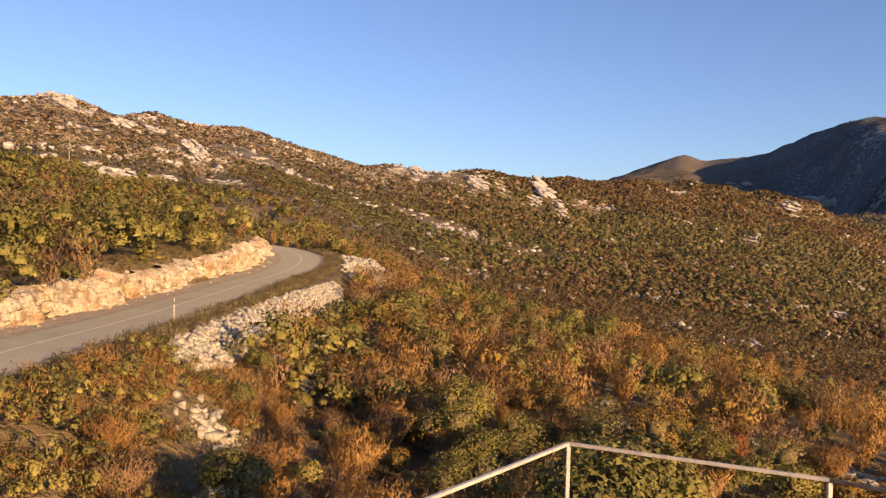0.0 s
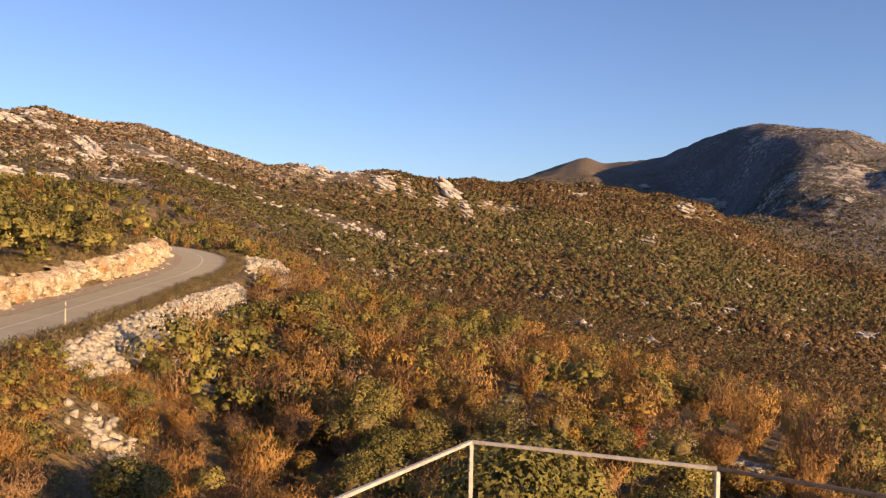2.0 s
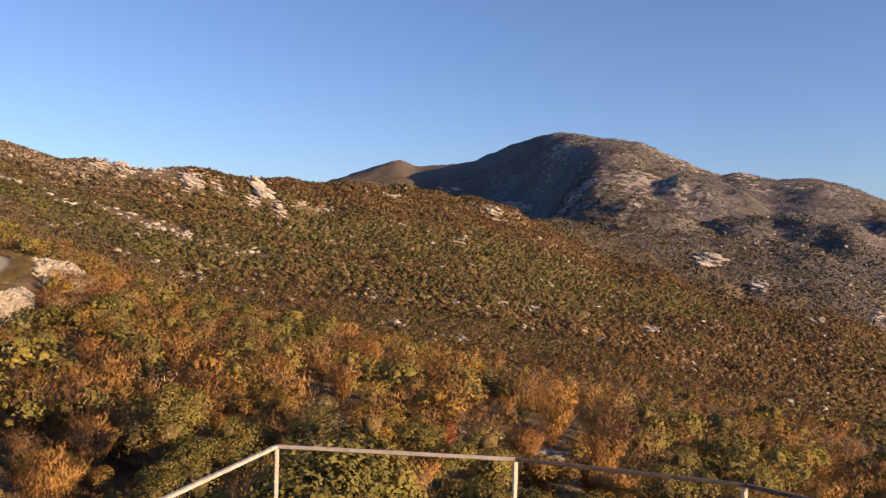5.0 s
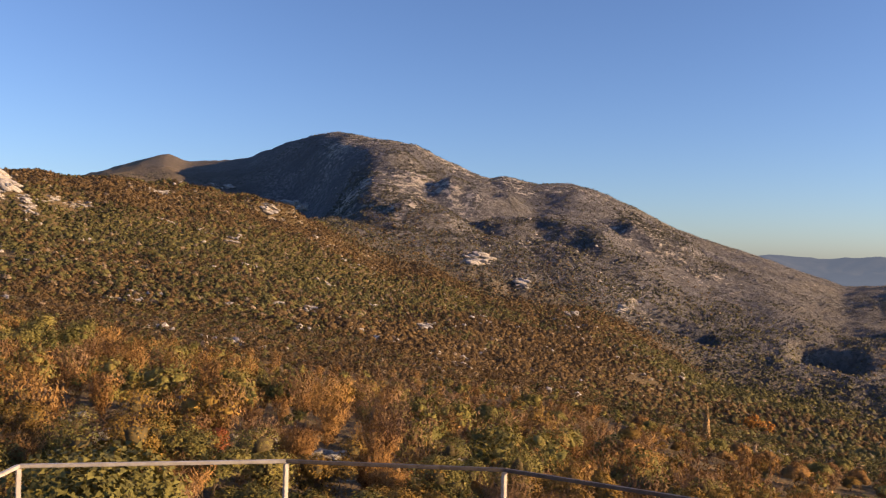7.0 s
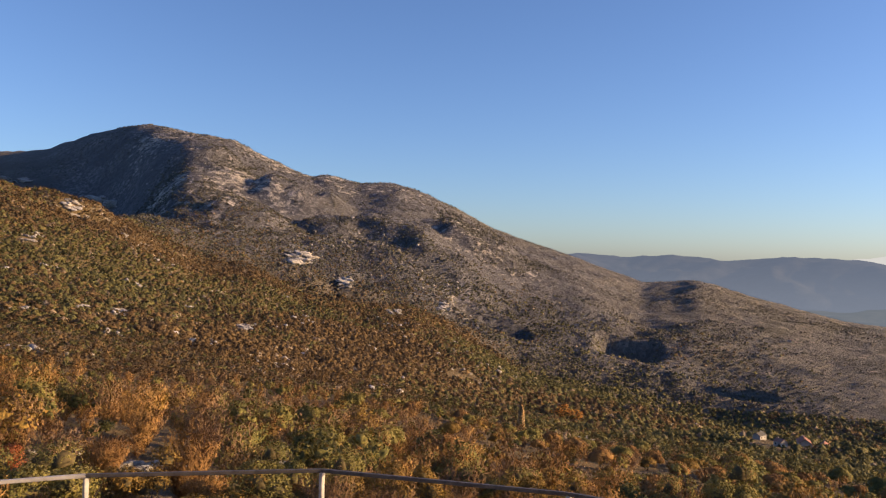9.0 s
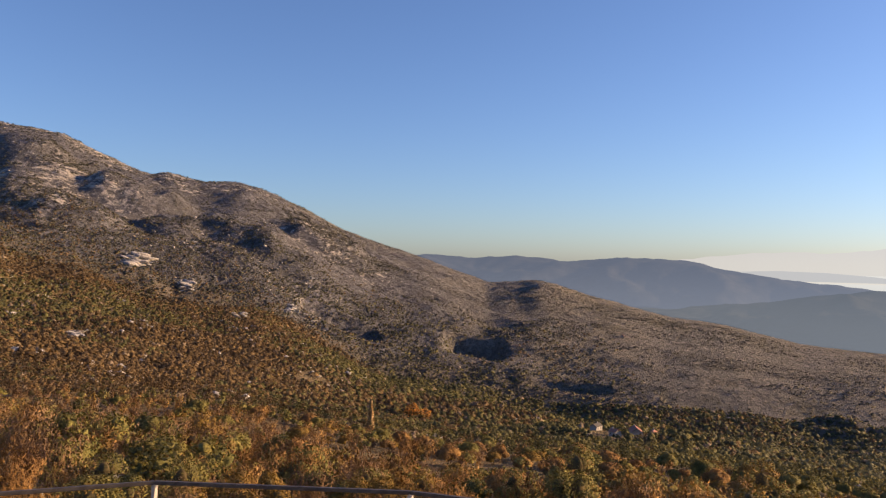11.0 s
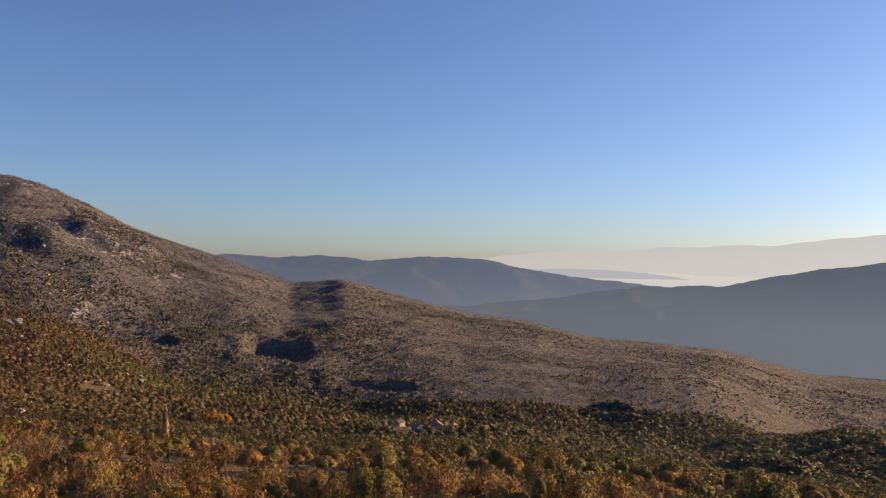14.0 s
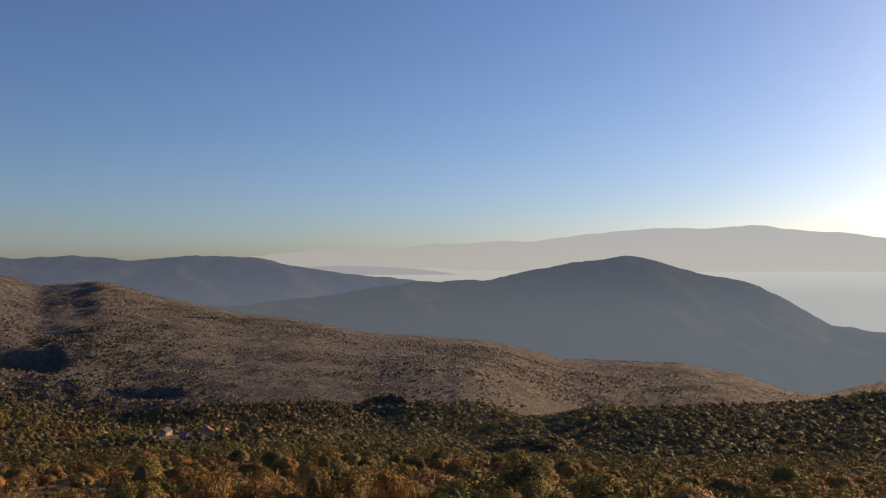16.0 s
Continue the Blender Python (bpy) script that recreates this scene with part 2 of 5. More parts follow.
def smooth_line(pts, n):
    """A Catmull-Rom line through the points."""
    p = np.array(pts, float)
    p = np.vstack([2 * p[0] - p[1], p, 2 * p[-1] - p[-2]])
    out = []
    for i in range(1, len(p) - 2):
        t = np.linspace(0, 1, n, endpoint=False)[:, None]
        a, b, c, d = p[i - 1:i + 3]
        out.append(0.5 * (2 * b + (c - a) * t + (2 * a - 5 * b + 4 * c - d) * t**2 + (3 * b - a - 3 * c + d) * t**3))
    return np.vstack(out + [p[-2][None]])


ROAD_LINE = smooth_line(ROAD, 12)
ROAD_DIR = np.gradient(ROAD_LINE[:, :2], axis=0)
ROAD_DIR /= np.linalg.norm(ROAD_DIR, axis=1)[:, None]


def road_frame(x, y):
    """Distance to the right of the road's middle (downhill), the road's height there and the place along it."""
    side, height, where = np.full(x.shape, 999.0), np.zeros(x.shape), np.zeros(x.shape)
    near = (x > -140) & (x < 30) & (y > -60) & (y < 220)
    px, py = x[near], y[near]
    best = np.full(px.shape, 1e9)
    s, h, w = np.full(px.shape, 999.0), np.zeros(px.shape), np.zeros(px.shape)
    for i, ((cx, cy, cz), (dx, dy)) in enumerate(zip(ROAD_LINE, ROAD_DIR)):
        d2 = (px - cx)**2 + (py - cy)**2
        m = d2 < best
        best[m] = d2[m]
        across = (px - cx) * dy - (py - cy) * dx
        along_ = (px - cx) * dx + (py - cy) * dy
        s[m], w[m] = across[m], i
        s[m] = np.where(np.abs(along_[m]) > 4, 999, s[m])
        h[m] = cz
    side[near], height[near], where[near] = s, h, w
    return side, height, where


HALF_ROAD = 2.95
# hummocks and sinkhole scarps on the far slopes: bearing, distance, radius, height
MOUNDS = [(38.3, 1480, 80, 34), (45.5, 1340, 80, 22), (51.0, 1480, 85, 26),
          (34.5, 1250, 60, 18), (42.5, 1000, 34, 12), (38.5, 990, 34, 13), (85.5, 940, 32, 10), (23.4, 890, 40, 14), (18.3, 880, 36, 9),
          (48.5, 1240, 60, 18), (95.5, 430, 24, 8), (40.5, 1300, 50, 16), (31.5, 1650, 70, 22), (72.5, 525, 75, 9), (54.3, 285, 26, 2.5)]


# sinkholes in the far slope: bearing, distance, half width, half depth, how deep
SINKHOLES = [(61.6, 1120, 42, 42, 32), (52.0, 1085, 52, 26, 22), (68.4, 1005, 52, 18, 10), (86.0, 935, 34, 12, 7)]


def hermite(r, xs, zs):
    """Monotone curve through stations, which never overshoots."""
    h = np.diff(xs)
    d = np.diff(zs) / h
    m = np.zeros(len(xs))
    m[0], m[-1] = d[0], d[-1]
    for i in range(1, len(xs) - 1):
        if d[i - 1] * d[i] > 0:
            w1, w2 = 2 * h[i] + h[i - 1], h[i] + 2 * h[i - 1]
            m[i] = (w1 + w2) / (w1 / d[i - 1] + w2 / d[i])
    k = np.clip(np.searchsorted(xs, r) - 1, 0, len(xs) - 2)
    t = (r - xs[k]) / h[k]
    return ((1 + 2 * t) * (1 - t)**2 * zs[k] + t * (1 - t)**2 * h[k] * m[k] + t * t * (3 - 2 * t) * zs[k + 1] + t * t * (t - 1) * h[k] * m[k + 1])


def column(az, r, marks):
    """The bare land along one bearing."""
    tan = lambda e: math.tan(radians(e))
    rf, rc, rv, rp, ef, ec, ep = (float(v) for v in marks)
    open_side = float(np.clip((az + 12) / 14, 0, 1))
    tall = float(np.clip((az - 35) / 25, 0, 1))
    zf = rf * tan(ef) - 3.2 - 4.5 * tall
    zc, zp = rc * tan(ec), rp * tan(ep)
    z_near = -11.0 - 1.6 * np.clip((az + 25) / 30, 0, 1) - 2.2 * np.clip((az - 20) / 30, 0, 1)
    z_48 = -10.2 - 2.8 * np.clip((az + 22) / 24, 0, 1) - 4.0 * np.clip((az - 8) / 42, 0, 1)
    rm = rf * 2.1
    zm = rm * tan(ef + 0.1) - 2.5 - 4.5 * tall
    zg = (zf + zm) / 2 - 5.0 * open_side
    if open_side < 1:
        zm = zm * open_side + (1 - open_side) * (zf + (zc - zf) * 0.22)
        zg = zg * open_side + (1 - open_side) * (zf + (zc - zf) * 0.08)
    back = float(np.clip((az - 8) / 4, 0, 1)) * float(np.clip((27.2 - az) / 3.5, 0, 1))
    back = back * back * (3 - 2 * back)
    ridge = float(np.clip((az - 90) / 14, 0, 1))
    ridge = ridge * ridge * (3 - 2 * ridge)
    zv = zc + (zp - zc) * 0.10
    zv = zv * (1 - back) + back * (rv * tan(min(ec, ep) - 1.1))
    zv = zv * (1 - ridge) + ridge * (zc - 130)
    near_side = float(np.clip((12 - az) / 8, 0, 1))
    zv = zv * (1 - near_side) + near_side * (zc - 35)
    half = (rm + rc) / 2
    zh = (zm / rm * 0.45 + zc / rc * 0.55) * half - 1.0
    xs = np.array([4.0, 26.0, 48.0, rf, rf * 1.45, rm, half, rc, rv, rp, rp * 1.3, 4950.0])
    zs = np.array([-7.0, z_near, z_48, zf, zg, zm, zh, zc, zv, zp, zp - 190, -360.0])
    return hermite(r, xs, zs)


AZ = np.concatenate([np.arange(-180, -64, 4.0), np.arange(-64, -34, 1.0), np.arange(-34, 124, 0.34), np.arange(124, 180.1, 4.0)])
R = np.concatenate([np.geomspace(3.0, 250, 125, endpoint=False), np.geomspace(250, 850, 95, endpoint=False), np.geomspace(850, 2500, 170, endpoint=False), np.geomspace(2500, 4950, 20)])


def build_heights():
    az = np.clip(AZ, -60, 130)
    marks = np.stack([along(REACH, az, k) for k in range(1, 6)] + [along(LEFT_RIDGE, az), along(MOUNTAIN, az)], 1)
    z = np.array([column(float(a), R, m) for a, m in zip(az, marks)])
    ar = np.radians(AZ)[:, None]
    x, y = np.sin(ar) * R, np.cos(ar) * R
    rc = along(REACH, AZ, 2)[:, None]
    rp = along(REACH, AZ, 4)[:, None]
    keep = 1 - 0.8 * np.exp(-((R - rp) / 140)**2) - 0.75 * np.exp(-((R - rc) / 70)**2) * (AZ < 28)[:, None]
    far = np.clip((R - 300) / 900, 0, 1)
    calm = 1 - 0.65 * np.clip((AZ - 62) / 14, 0, 1)[:, None]
    z = z + fractal(x, y, 420, 50, 0.5) * 27 * far * keep * calm
    z = z + fractal(x + 900, y, 190, 12, 0.55, True) * 12 * calm * np.clip((R - 180) / 700, 0, 1) * keep
    z = z + fractal(x - 300, y, 70, 9, 0.6, True) * 5 * np.clip((R - 850) / 300, 0, 1) * calm
    z = z + fractal(x, y + 500, 30, 3, 0.55) * 1.7 * np.clip((R - 26) / 60, 0, 1)
    # the hollow between the road's bank and the house
    z = z - 1.2 * np.exp(-((x + 4) / 9)**2 - ((y - 62) / 30)**2)
    for b, d, rad, high in MOUNDS:
        mx, my = d * math.sin(radians(b)), d * math.cos(radians(b))
        q = np.hypot(x - mx, y - my) / rad
        z = z + high * np.clip(1.7 * (1.25 - q), 0, 1)**1.2 * (1 + 0.35 * fractal(x, y, 40, 8))
    for b, d, half, deep, sunk in SINKHOLES:
        across, into = x * math.cos(radians(b)) - y * math.sin(radians(b)), x * math.sin(radians(b)) + y * math.cos(radians(b)) - d
        q = (np.abs(across) / half)**4 + (np.abs(into) / deep)**4 + 0.5 * fractal(x, y, 24, 8)
        z = z - sunk * np.clip((1.4 - q) / 1.1, 0, 1)
    # bring the crests back to their lines, keeping the small notches
    el = z / R
    span = 9
    box = np.ones(span) / span
    for line, reach, lo, hi, width in ((LEFT_RIDGE, rc, 0.8, np.where(AZ < 9, 1.6, 1.12)[:, None], 0.2), (MOUNTAIN, rp, 0.85, 1.12, 0.14)):
        top = np.where((R > reach * lo) & (R < reach * hi), el, -9).max(axis=1)
        shrubs = 0.17 * np.clip((12 - az) / 6, 0, 1) if line is LEFT_RIDGE else 0.08
        off = np.tan(np.radians(along(line, az) - shrubs)) - top
        off = np.convolve(np.pad(off, span // 2, mode="edge"), box, mode="valid")
        z = z + off[:, None] * R * np.exp(-(np.log(R / reach) / width)**2)
    # the road's bench: a cut on the uphill side, a bank on the other
    side, height, where = road_frame(x, y)
    up = -side
    cut_top = height + 2.0 + 0.09 * np.clip(where - 40, 0, 14) + 0.4 * fractal(x, y, 14, 3)
    natural = z
    uphill = np.maximum(natural, cut_top + np.clip(up - 8, 0, 60) * 0.10)
    bench = height - 0.12
    f = np.clip((up - 6.7) / 1.6, 0, 1)
    above = bench + (uphill - bench) * f
    f = np.clip((side - 7.2 - 4.5 * np.exp(-((where - 91) / 6)**2)) / 6.0, 0, 1)
    below = np.minimum(bench - 0.1, bench) * (1 - f) + np.minimum(natural, height - 1.5) * f
    on = np.abs(side) < 60
    fade = np.clip((60 - np.abs(side)) / 30, 0, 1)
    shaped = np.where(side < 0, above, below)
    z = np.where(on, natural + (shaped - natural) * fade, natural)
    return x, y, z


GX, GY, GZ = build_heights()
LOG_R = np.log(R)


def height_at(x, y):
    """The ground's height at any place."""
    x, y = np.asarray(x, float), np.asarray(y, float)
    a = np.degrees(np.arctan2(x, y))
    lr = np.log(np.clip(np.hypot(x, y), R[0], R[-1] * 0.999))
    i = np.clip(np.searchsorted(AZ, a) - 1, 0, len(AZ) - 2)
    j = np.clip(np.searchsorted(LOG_R, lr) - 1, 0, len(R) - 2)
    u = (a - AZ[i]) / (AZ[i + 1] - AZ[i])
    v = (lr - LOG_R[j]) / (LOG_R[j + 1] - LOG_R[j])
    return (GZ[i, j] * (1 - u) + GZ[i + 1, j] * u) * (1 - v) + (GZ[i, j + 1] * (1 - u) + GZ[i + 1, j + 1] * u) * v


def grid_mesh(name, x, y, z, closed=False):
    n, m = x.shape
    verts = np.stack([x, y, z], -1).reshape(-1, 3)
    i, j = np.meshgrid(np.arange(n - 1), np.arange(m - 1), indexing="ij")
    a = (i * m + j).ravel()
    faces = np.stack([a, a + 1, a + m + 1, a + m], 1)
    return quads_mesh(name, verts, faces)


def quads_mesh(name, verts, faces):
    me = bpy.data.meshes.new(name)
    k = faces.shape[1]
    me.vertices.add(len(verts))
    me.vertices.foreach_set("co", np.ascontiguousarray(verts, dtype=np.float32).ravel())
    me.loops.add(faces.size)
    me.loops.foreach_set("vertex_index", np.ascontiguousarray(faces, dtype=np.int32).ravel())
    me.polygons.add(len(faces))
    me.polygons.foreach_set("loop_start", np.arange(0, faces.size, k, dtype=np.int32))
    me.polygons.foreach_set("loop_total", np.full(len(faces), k, dtype=np.int32))
    me.update(calc_edges=True)
    return me


def smooth(me):
    me.polygons.foreach_set("use_smooth", np.ones(len(me.polygons), bool))
    return me


def bank_top(where):
    """Where the tipped stone begins and ends below the road, from the road's middle."""
    return np.interp(where, [24, 27, 30, 39, 45, 54, 64, 67], [8.4, 7.2, 6.7, 5.8, 6.6, 7.3, 7.8, 8.2])


def bank_foot(where):
    return np.interp(where, [24, 27, 30, 35, 42, 47, 54, 60, 67], [9.6, 8.9, 9.8, 9.2, 9.9, 9.9, 11.6, 11.0, 9.2])


def rockiness(x, y):
    """How much bare limestone shows: 0 none, 0.4 almost all."""
    r, a = np.hypot(x, y), np.degrees(np.arctan2(x, y))
    rc = along(REACH, np.clip(a, -60, 130), 2)
    crest = np.exp(-((r - rc * 0.93) / 80)**2) * np.clip((32 - a) / 10, 0, 1)
    out = 0.07 * np.clip((r - 220) / 200, 0, 1) + 0.15 * crest
    out = out + 0.135 * np.clip((r - 1000) / 250, 0, 1) * np.clip((58 - a) / 12, 0, 1) * np.clip((a - 24) / 4, -0.6, 1) + 0.13 * np.clip((r - 260) / 60, 0, 1) * np.clip((4 - a) / 8, 0, 1)
    out = out + 0.16 * np.clip((-8 - a) / 6, 0, 1) * np.exp(-((r - 270) / 22)**2)
    rp = along(REACH, np.clip(a, -60, 130), 4)
    out = out + 0.2 * np.exp(-((r - rp) / 260)**2) * np.clip((a - 26) / 2, 0, 1) * np.clip((54 - a) / 8, 0, 1)
    out = out + 0.25 * fractal(x, y, 160, 40) * np.clip((r - 200) / 200, 0, 1)
    side, _, where = road_frame(x, y)
    tipped = np.clip((side - bank_top(where)) / 0.8, 0, 1) * np.clip((bank_foot(where) - side) / 1.0, 0, 1) * np.clip((where - 25) / 3, 0, 1) * np.clip((67 - where) / 2, 0, 1)
    tipped = np.maximum(tipped, np.clip((side - 7.5) / 1.5, 0, 1) * np.clip((14.5 - side) / 1.5, 0, 1) * np.clip(1.6 - np.abs(where - 91) / 5, 0, 1))
    for p, q, c in ((-11.4, 41.0, 1.8), (-9.8, 74, 2.6), (-14.0, 45.5, 1.2)):
        tipped = np.maximum(tipped, 0.8 * np.clip(1.6 - np.hypot(x - p, y - q) / c, 0, 1))
    return out + 0.34 * tipped


def grassiness(x, y):
    r, a = np.hypot(x, y), np.degrees(np.arctan2(x, y))
    rc = along(REACH, np.clip(a, -60, 130), 2)
    far = np.clip((r - rc) / 140, 0, 1) * np.clip((a - 10) / 15, 0.25, 1)
    return np.maximum(far, 0.7 * np.clip((r - 210) / 60, 0, 1) * np.clip((2 - a) / 8, 0, 1))


ground_mesh = smooth(grid_mesh("ground", GX, GY, GZ))


def paleness(x, y):
    """The bare pale pasture of the long spur toward the lake."""
    r, a = np.hypot(x, y), np.degrees(np.arctan2(x, y))
    rc = along(REACH, np.clip(a, -60, 130), 2)
    spur = np.clip((r - rc - 40) / 120, 0, 1) * np.clip((a - 54) / 16, 0, 1)
    rp = along(REACH, np.clip(a, -60, 130), 4)
    crest = np.exp(-((r - rp * 0.93) / 130)**2) * np.clip((a - 30) / 4, 0, 1) * np.clip(0.75 + 2.6 * fractal(x, y, 210, 50), 0, 1.25)
    spur = np.maximum(spur, crest)
    return np.maximum(spur, 0.6 * np.clip((2 - a) / 8, 0, 1) * np.clip((r - 230) / 60, 0, 1))


for key, f in (("bare_rock", rockiness), ("dry_grass", grassiness), ("pale_pasture", paleness)):
    layer = ground_mesh.attributes.new(key, "FLOAT", "POINT")
    layer.data.foreach_set("value", f(GX, GY).astype(np.float32).ravel())
ground_mesh.materials.append(M_GROUND)
ground = tagged(new("ground", ground_mesh), "brown stony hillside with dry grass and bare limestone", "ground", kind="structure")

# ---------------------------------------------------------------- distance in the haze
def painted_haze(name, low, high, z0, z1, glow, toward=1.0):
    """Far land in painted haze: a dull slope, the lit air's glow put in as emission."""
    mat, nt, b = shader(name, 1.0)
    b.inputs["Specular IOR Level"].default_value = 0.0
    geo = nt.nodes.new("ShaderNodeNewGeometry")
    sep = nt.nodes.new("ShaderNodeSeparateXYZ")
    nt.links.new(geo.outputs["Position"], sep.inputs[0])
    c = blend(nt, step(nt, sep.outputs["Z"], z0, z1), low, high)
    # the painted glow is brighter toward the sun
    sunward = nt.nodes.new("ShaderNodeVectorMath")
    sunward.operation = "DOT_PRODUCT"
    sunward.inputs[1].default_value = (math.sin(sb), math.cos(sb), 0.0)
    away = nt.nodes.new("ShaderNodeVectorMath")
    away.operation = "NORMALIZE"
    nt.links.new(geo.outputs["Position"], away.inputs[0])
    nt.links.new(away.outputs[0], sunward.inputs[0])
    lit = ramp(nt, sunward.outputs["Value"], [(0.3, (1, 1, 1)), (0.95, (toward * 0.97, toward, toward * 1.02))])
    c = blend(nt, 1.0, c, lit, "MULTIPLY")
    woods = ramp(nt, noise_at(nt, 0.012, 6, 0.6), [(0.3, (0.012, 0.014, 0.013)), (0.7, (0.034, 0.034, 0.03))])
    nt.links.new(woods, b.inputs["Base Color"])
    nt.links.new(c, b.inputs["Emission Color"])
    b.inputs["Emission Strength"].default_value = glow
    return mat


def far_range(name, skyline, distance, foot, depth, rough, material, label, jagged=0.0):
    """A range of hills: a crest line over the bearings, with spurs running down to its foot."""
    s = np.array(skyline, float)
    az = np.arange(s[0, 0], s[-1, 0] + 0.01, 0.25)
    t = np.linspace(0, 1, 26)
    crest = distance * np.tan(np.radians(np.interp(az, s[:, 0], s[:, 1])))
    r = distance - depth * (1 - t[None, :]) + 0 * az[:, None]
    base = foot + (crest[:, None] - foot) * np.sin(t[None, :] * math.pi / 2)**0.85
    ar = np.radians(az)[:, None]
    x, y = np.sin(ar) * r, np.cos(ar) * r
    base = base + rough * fractal(x, y, 420, 30, 0.55, True) * np.sin(t * math.pi)[None, :]
    base = base + rough * 0.2 * fractal(x, y, 130, 15, 0.6) + jagged * fractal(x, y, 520, 40, 0.6)
    me = smooth(grid_mesh(name, x, y, base))
    me.materials.append(material)
    return tagged(new(name, me), label, "hills", kind="structure")


# haze colours of the ranges, given off as emission
M_FAR_BLUE = painted_haze("blue haze over far hills", (0.076, 0.095, 0.132), (0.052, 0.068, 0.102), -200, 40, 0.9, 1.3)
M_FAR_HILL = painted_haze("haze over the wooded hill", (0.06, 0.074, 0.094), (0.037, 0.0485, 0.068), -190, 20, 0.9, 1.5)
M_FAR_PALE = painted_haze("pale haze over the last range", (0.255, 0.268, 0.276), (0.238, 0.256, 0.28), 0, 200, 0.95, 1.3)
M_FAR_PLAIN = painted_haze("bright haze over the lake plain", (0.22, 0.245, 0.265), (0.27, 0.292, 0.305), -200, -40, 0.95, 1.35)
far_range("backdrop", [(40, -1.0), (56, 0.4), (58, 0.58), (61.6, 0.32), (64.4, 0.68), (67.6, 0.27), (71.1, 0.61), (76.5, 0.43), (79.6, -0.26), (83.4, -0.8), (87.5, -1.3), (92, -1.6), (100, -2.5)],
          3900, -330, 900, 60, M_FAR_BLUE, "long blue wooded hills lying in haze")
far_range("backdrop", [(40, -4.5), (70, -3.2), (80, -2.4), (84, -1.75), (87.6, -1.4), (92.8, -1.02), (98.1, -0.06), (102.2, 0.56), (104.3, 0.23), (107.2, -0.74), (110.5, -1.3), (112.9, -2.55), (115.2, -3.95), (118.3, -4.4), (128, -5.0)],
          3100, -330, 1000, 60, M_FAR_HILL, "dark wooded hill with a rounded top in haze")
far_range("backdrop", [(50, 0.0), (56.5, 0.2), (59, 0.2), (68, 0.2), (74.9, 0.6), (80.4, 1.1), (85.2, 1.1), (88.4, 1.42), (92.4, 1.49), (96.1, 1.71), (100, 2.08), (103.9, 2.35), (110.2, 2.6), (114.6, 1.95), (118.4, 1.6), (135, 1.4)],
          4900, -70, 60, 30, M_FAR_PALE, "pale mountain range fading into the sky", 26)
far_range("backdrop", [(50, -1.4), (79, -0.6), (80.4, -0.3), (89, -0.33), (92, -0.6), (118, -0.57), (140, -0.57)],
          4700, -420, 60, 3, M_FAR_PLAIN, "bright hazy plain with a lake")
# lake and shore are bands that glow by emission too
M_LAKE = painted_haze("lake painted bright in haze", (0.268, 0.278, 0.276), (0.276, 0.284, 0.28), -300, -40, 0.95, 1.35)
M_SHORE = painted_haze("far shore in haze", (0.205, 0.225, 0.245), (0.2, 0.22, 0.245), -300, -20, 0.95, 1.3)
far_range("backdrop", [(78, -0.9), (82, -0.62), (87, -0.5), (93, -0.52), (97, -0.62), (103, -0.8)], 4600, -70, 20, 0, M_LAKE, "bright lake band, its glare and haze as emission")
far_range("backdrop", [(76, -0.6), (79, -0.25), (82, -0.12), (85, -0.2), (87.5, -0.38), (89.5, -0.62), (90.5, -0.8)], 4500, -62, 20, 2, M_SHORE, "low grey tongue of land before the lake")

# ---------------------------------------------------------------- building helpers
def thing(name, x=0, y=0, z=0, turn=0, label="", category="", group=""):
    ob = new(name)
    ob.empty_display_size = 0.2
    ob.matrix_basis = pose(x, y, z, 0, 0, turn)
    return tagged(ob, label, category, group)


def part(name, bm, material, parent, label="", flat=True):
    """One mesh of its own under a thing or a part; bm may be a bmesh or a mesh."""
    if isinstance(bm, bmesh.types.BMesh):
        me = bpy.data.meshes.new(name)
        bm.to_mesh(me)
        bm.free()
    else:
        me = bm
    if not flat:
        smooth(me)
    if not me.materials:
        me.materials.append(material)
    ob = new(name, me)
    ob.parent = parent
    return tagged(ob, label)


def box(bm, x0, x1, y0, y1, z0, z1, bevel=0.0):
    m = Matrix.Translation(((x0 + x1) / 2, (y0 + y1) / 2, (z0 + z1) / 2)) @ Matrix.Diagonal((x1 - x0, y1 - y0, z1 - z0, 1))
    made = bmesh.ops.create_cube(bm, size=1, matrix=m)["verts"]
    if bevel:
        edges = list({e for v in made for e in v.link_edges})
        bmesh.ops.bevel(bm, geom=edges, offset=bevel, segments=2, affect="EDGES")
    return bm


def beam(bm, a, b, width, high, bevel=0.0):
    """A square bar from a to b."""
    a, b = Vector(a), Vector(b)
    along_ = b - a
    m = Matrix.Translation((a + b) / 2) @ along_.to_track_quat("X", "Z").to_matrix().to_4x4() @ Matrix.Diagonal((along_.length, width, high, 1))
    made = bmesh.ops.create_cube(bm, size=1, matrix=m)["verts"]
    if bevel:
        edges = list({e for v in made for e in v.link_edges})
        bmesh.ops.bevel(bm, geom=edges, offset=bevel, segments=2, affect="EDGES")
    return bm


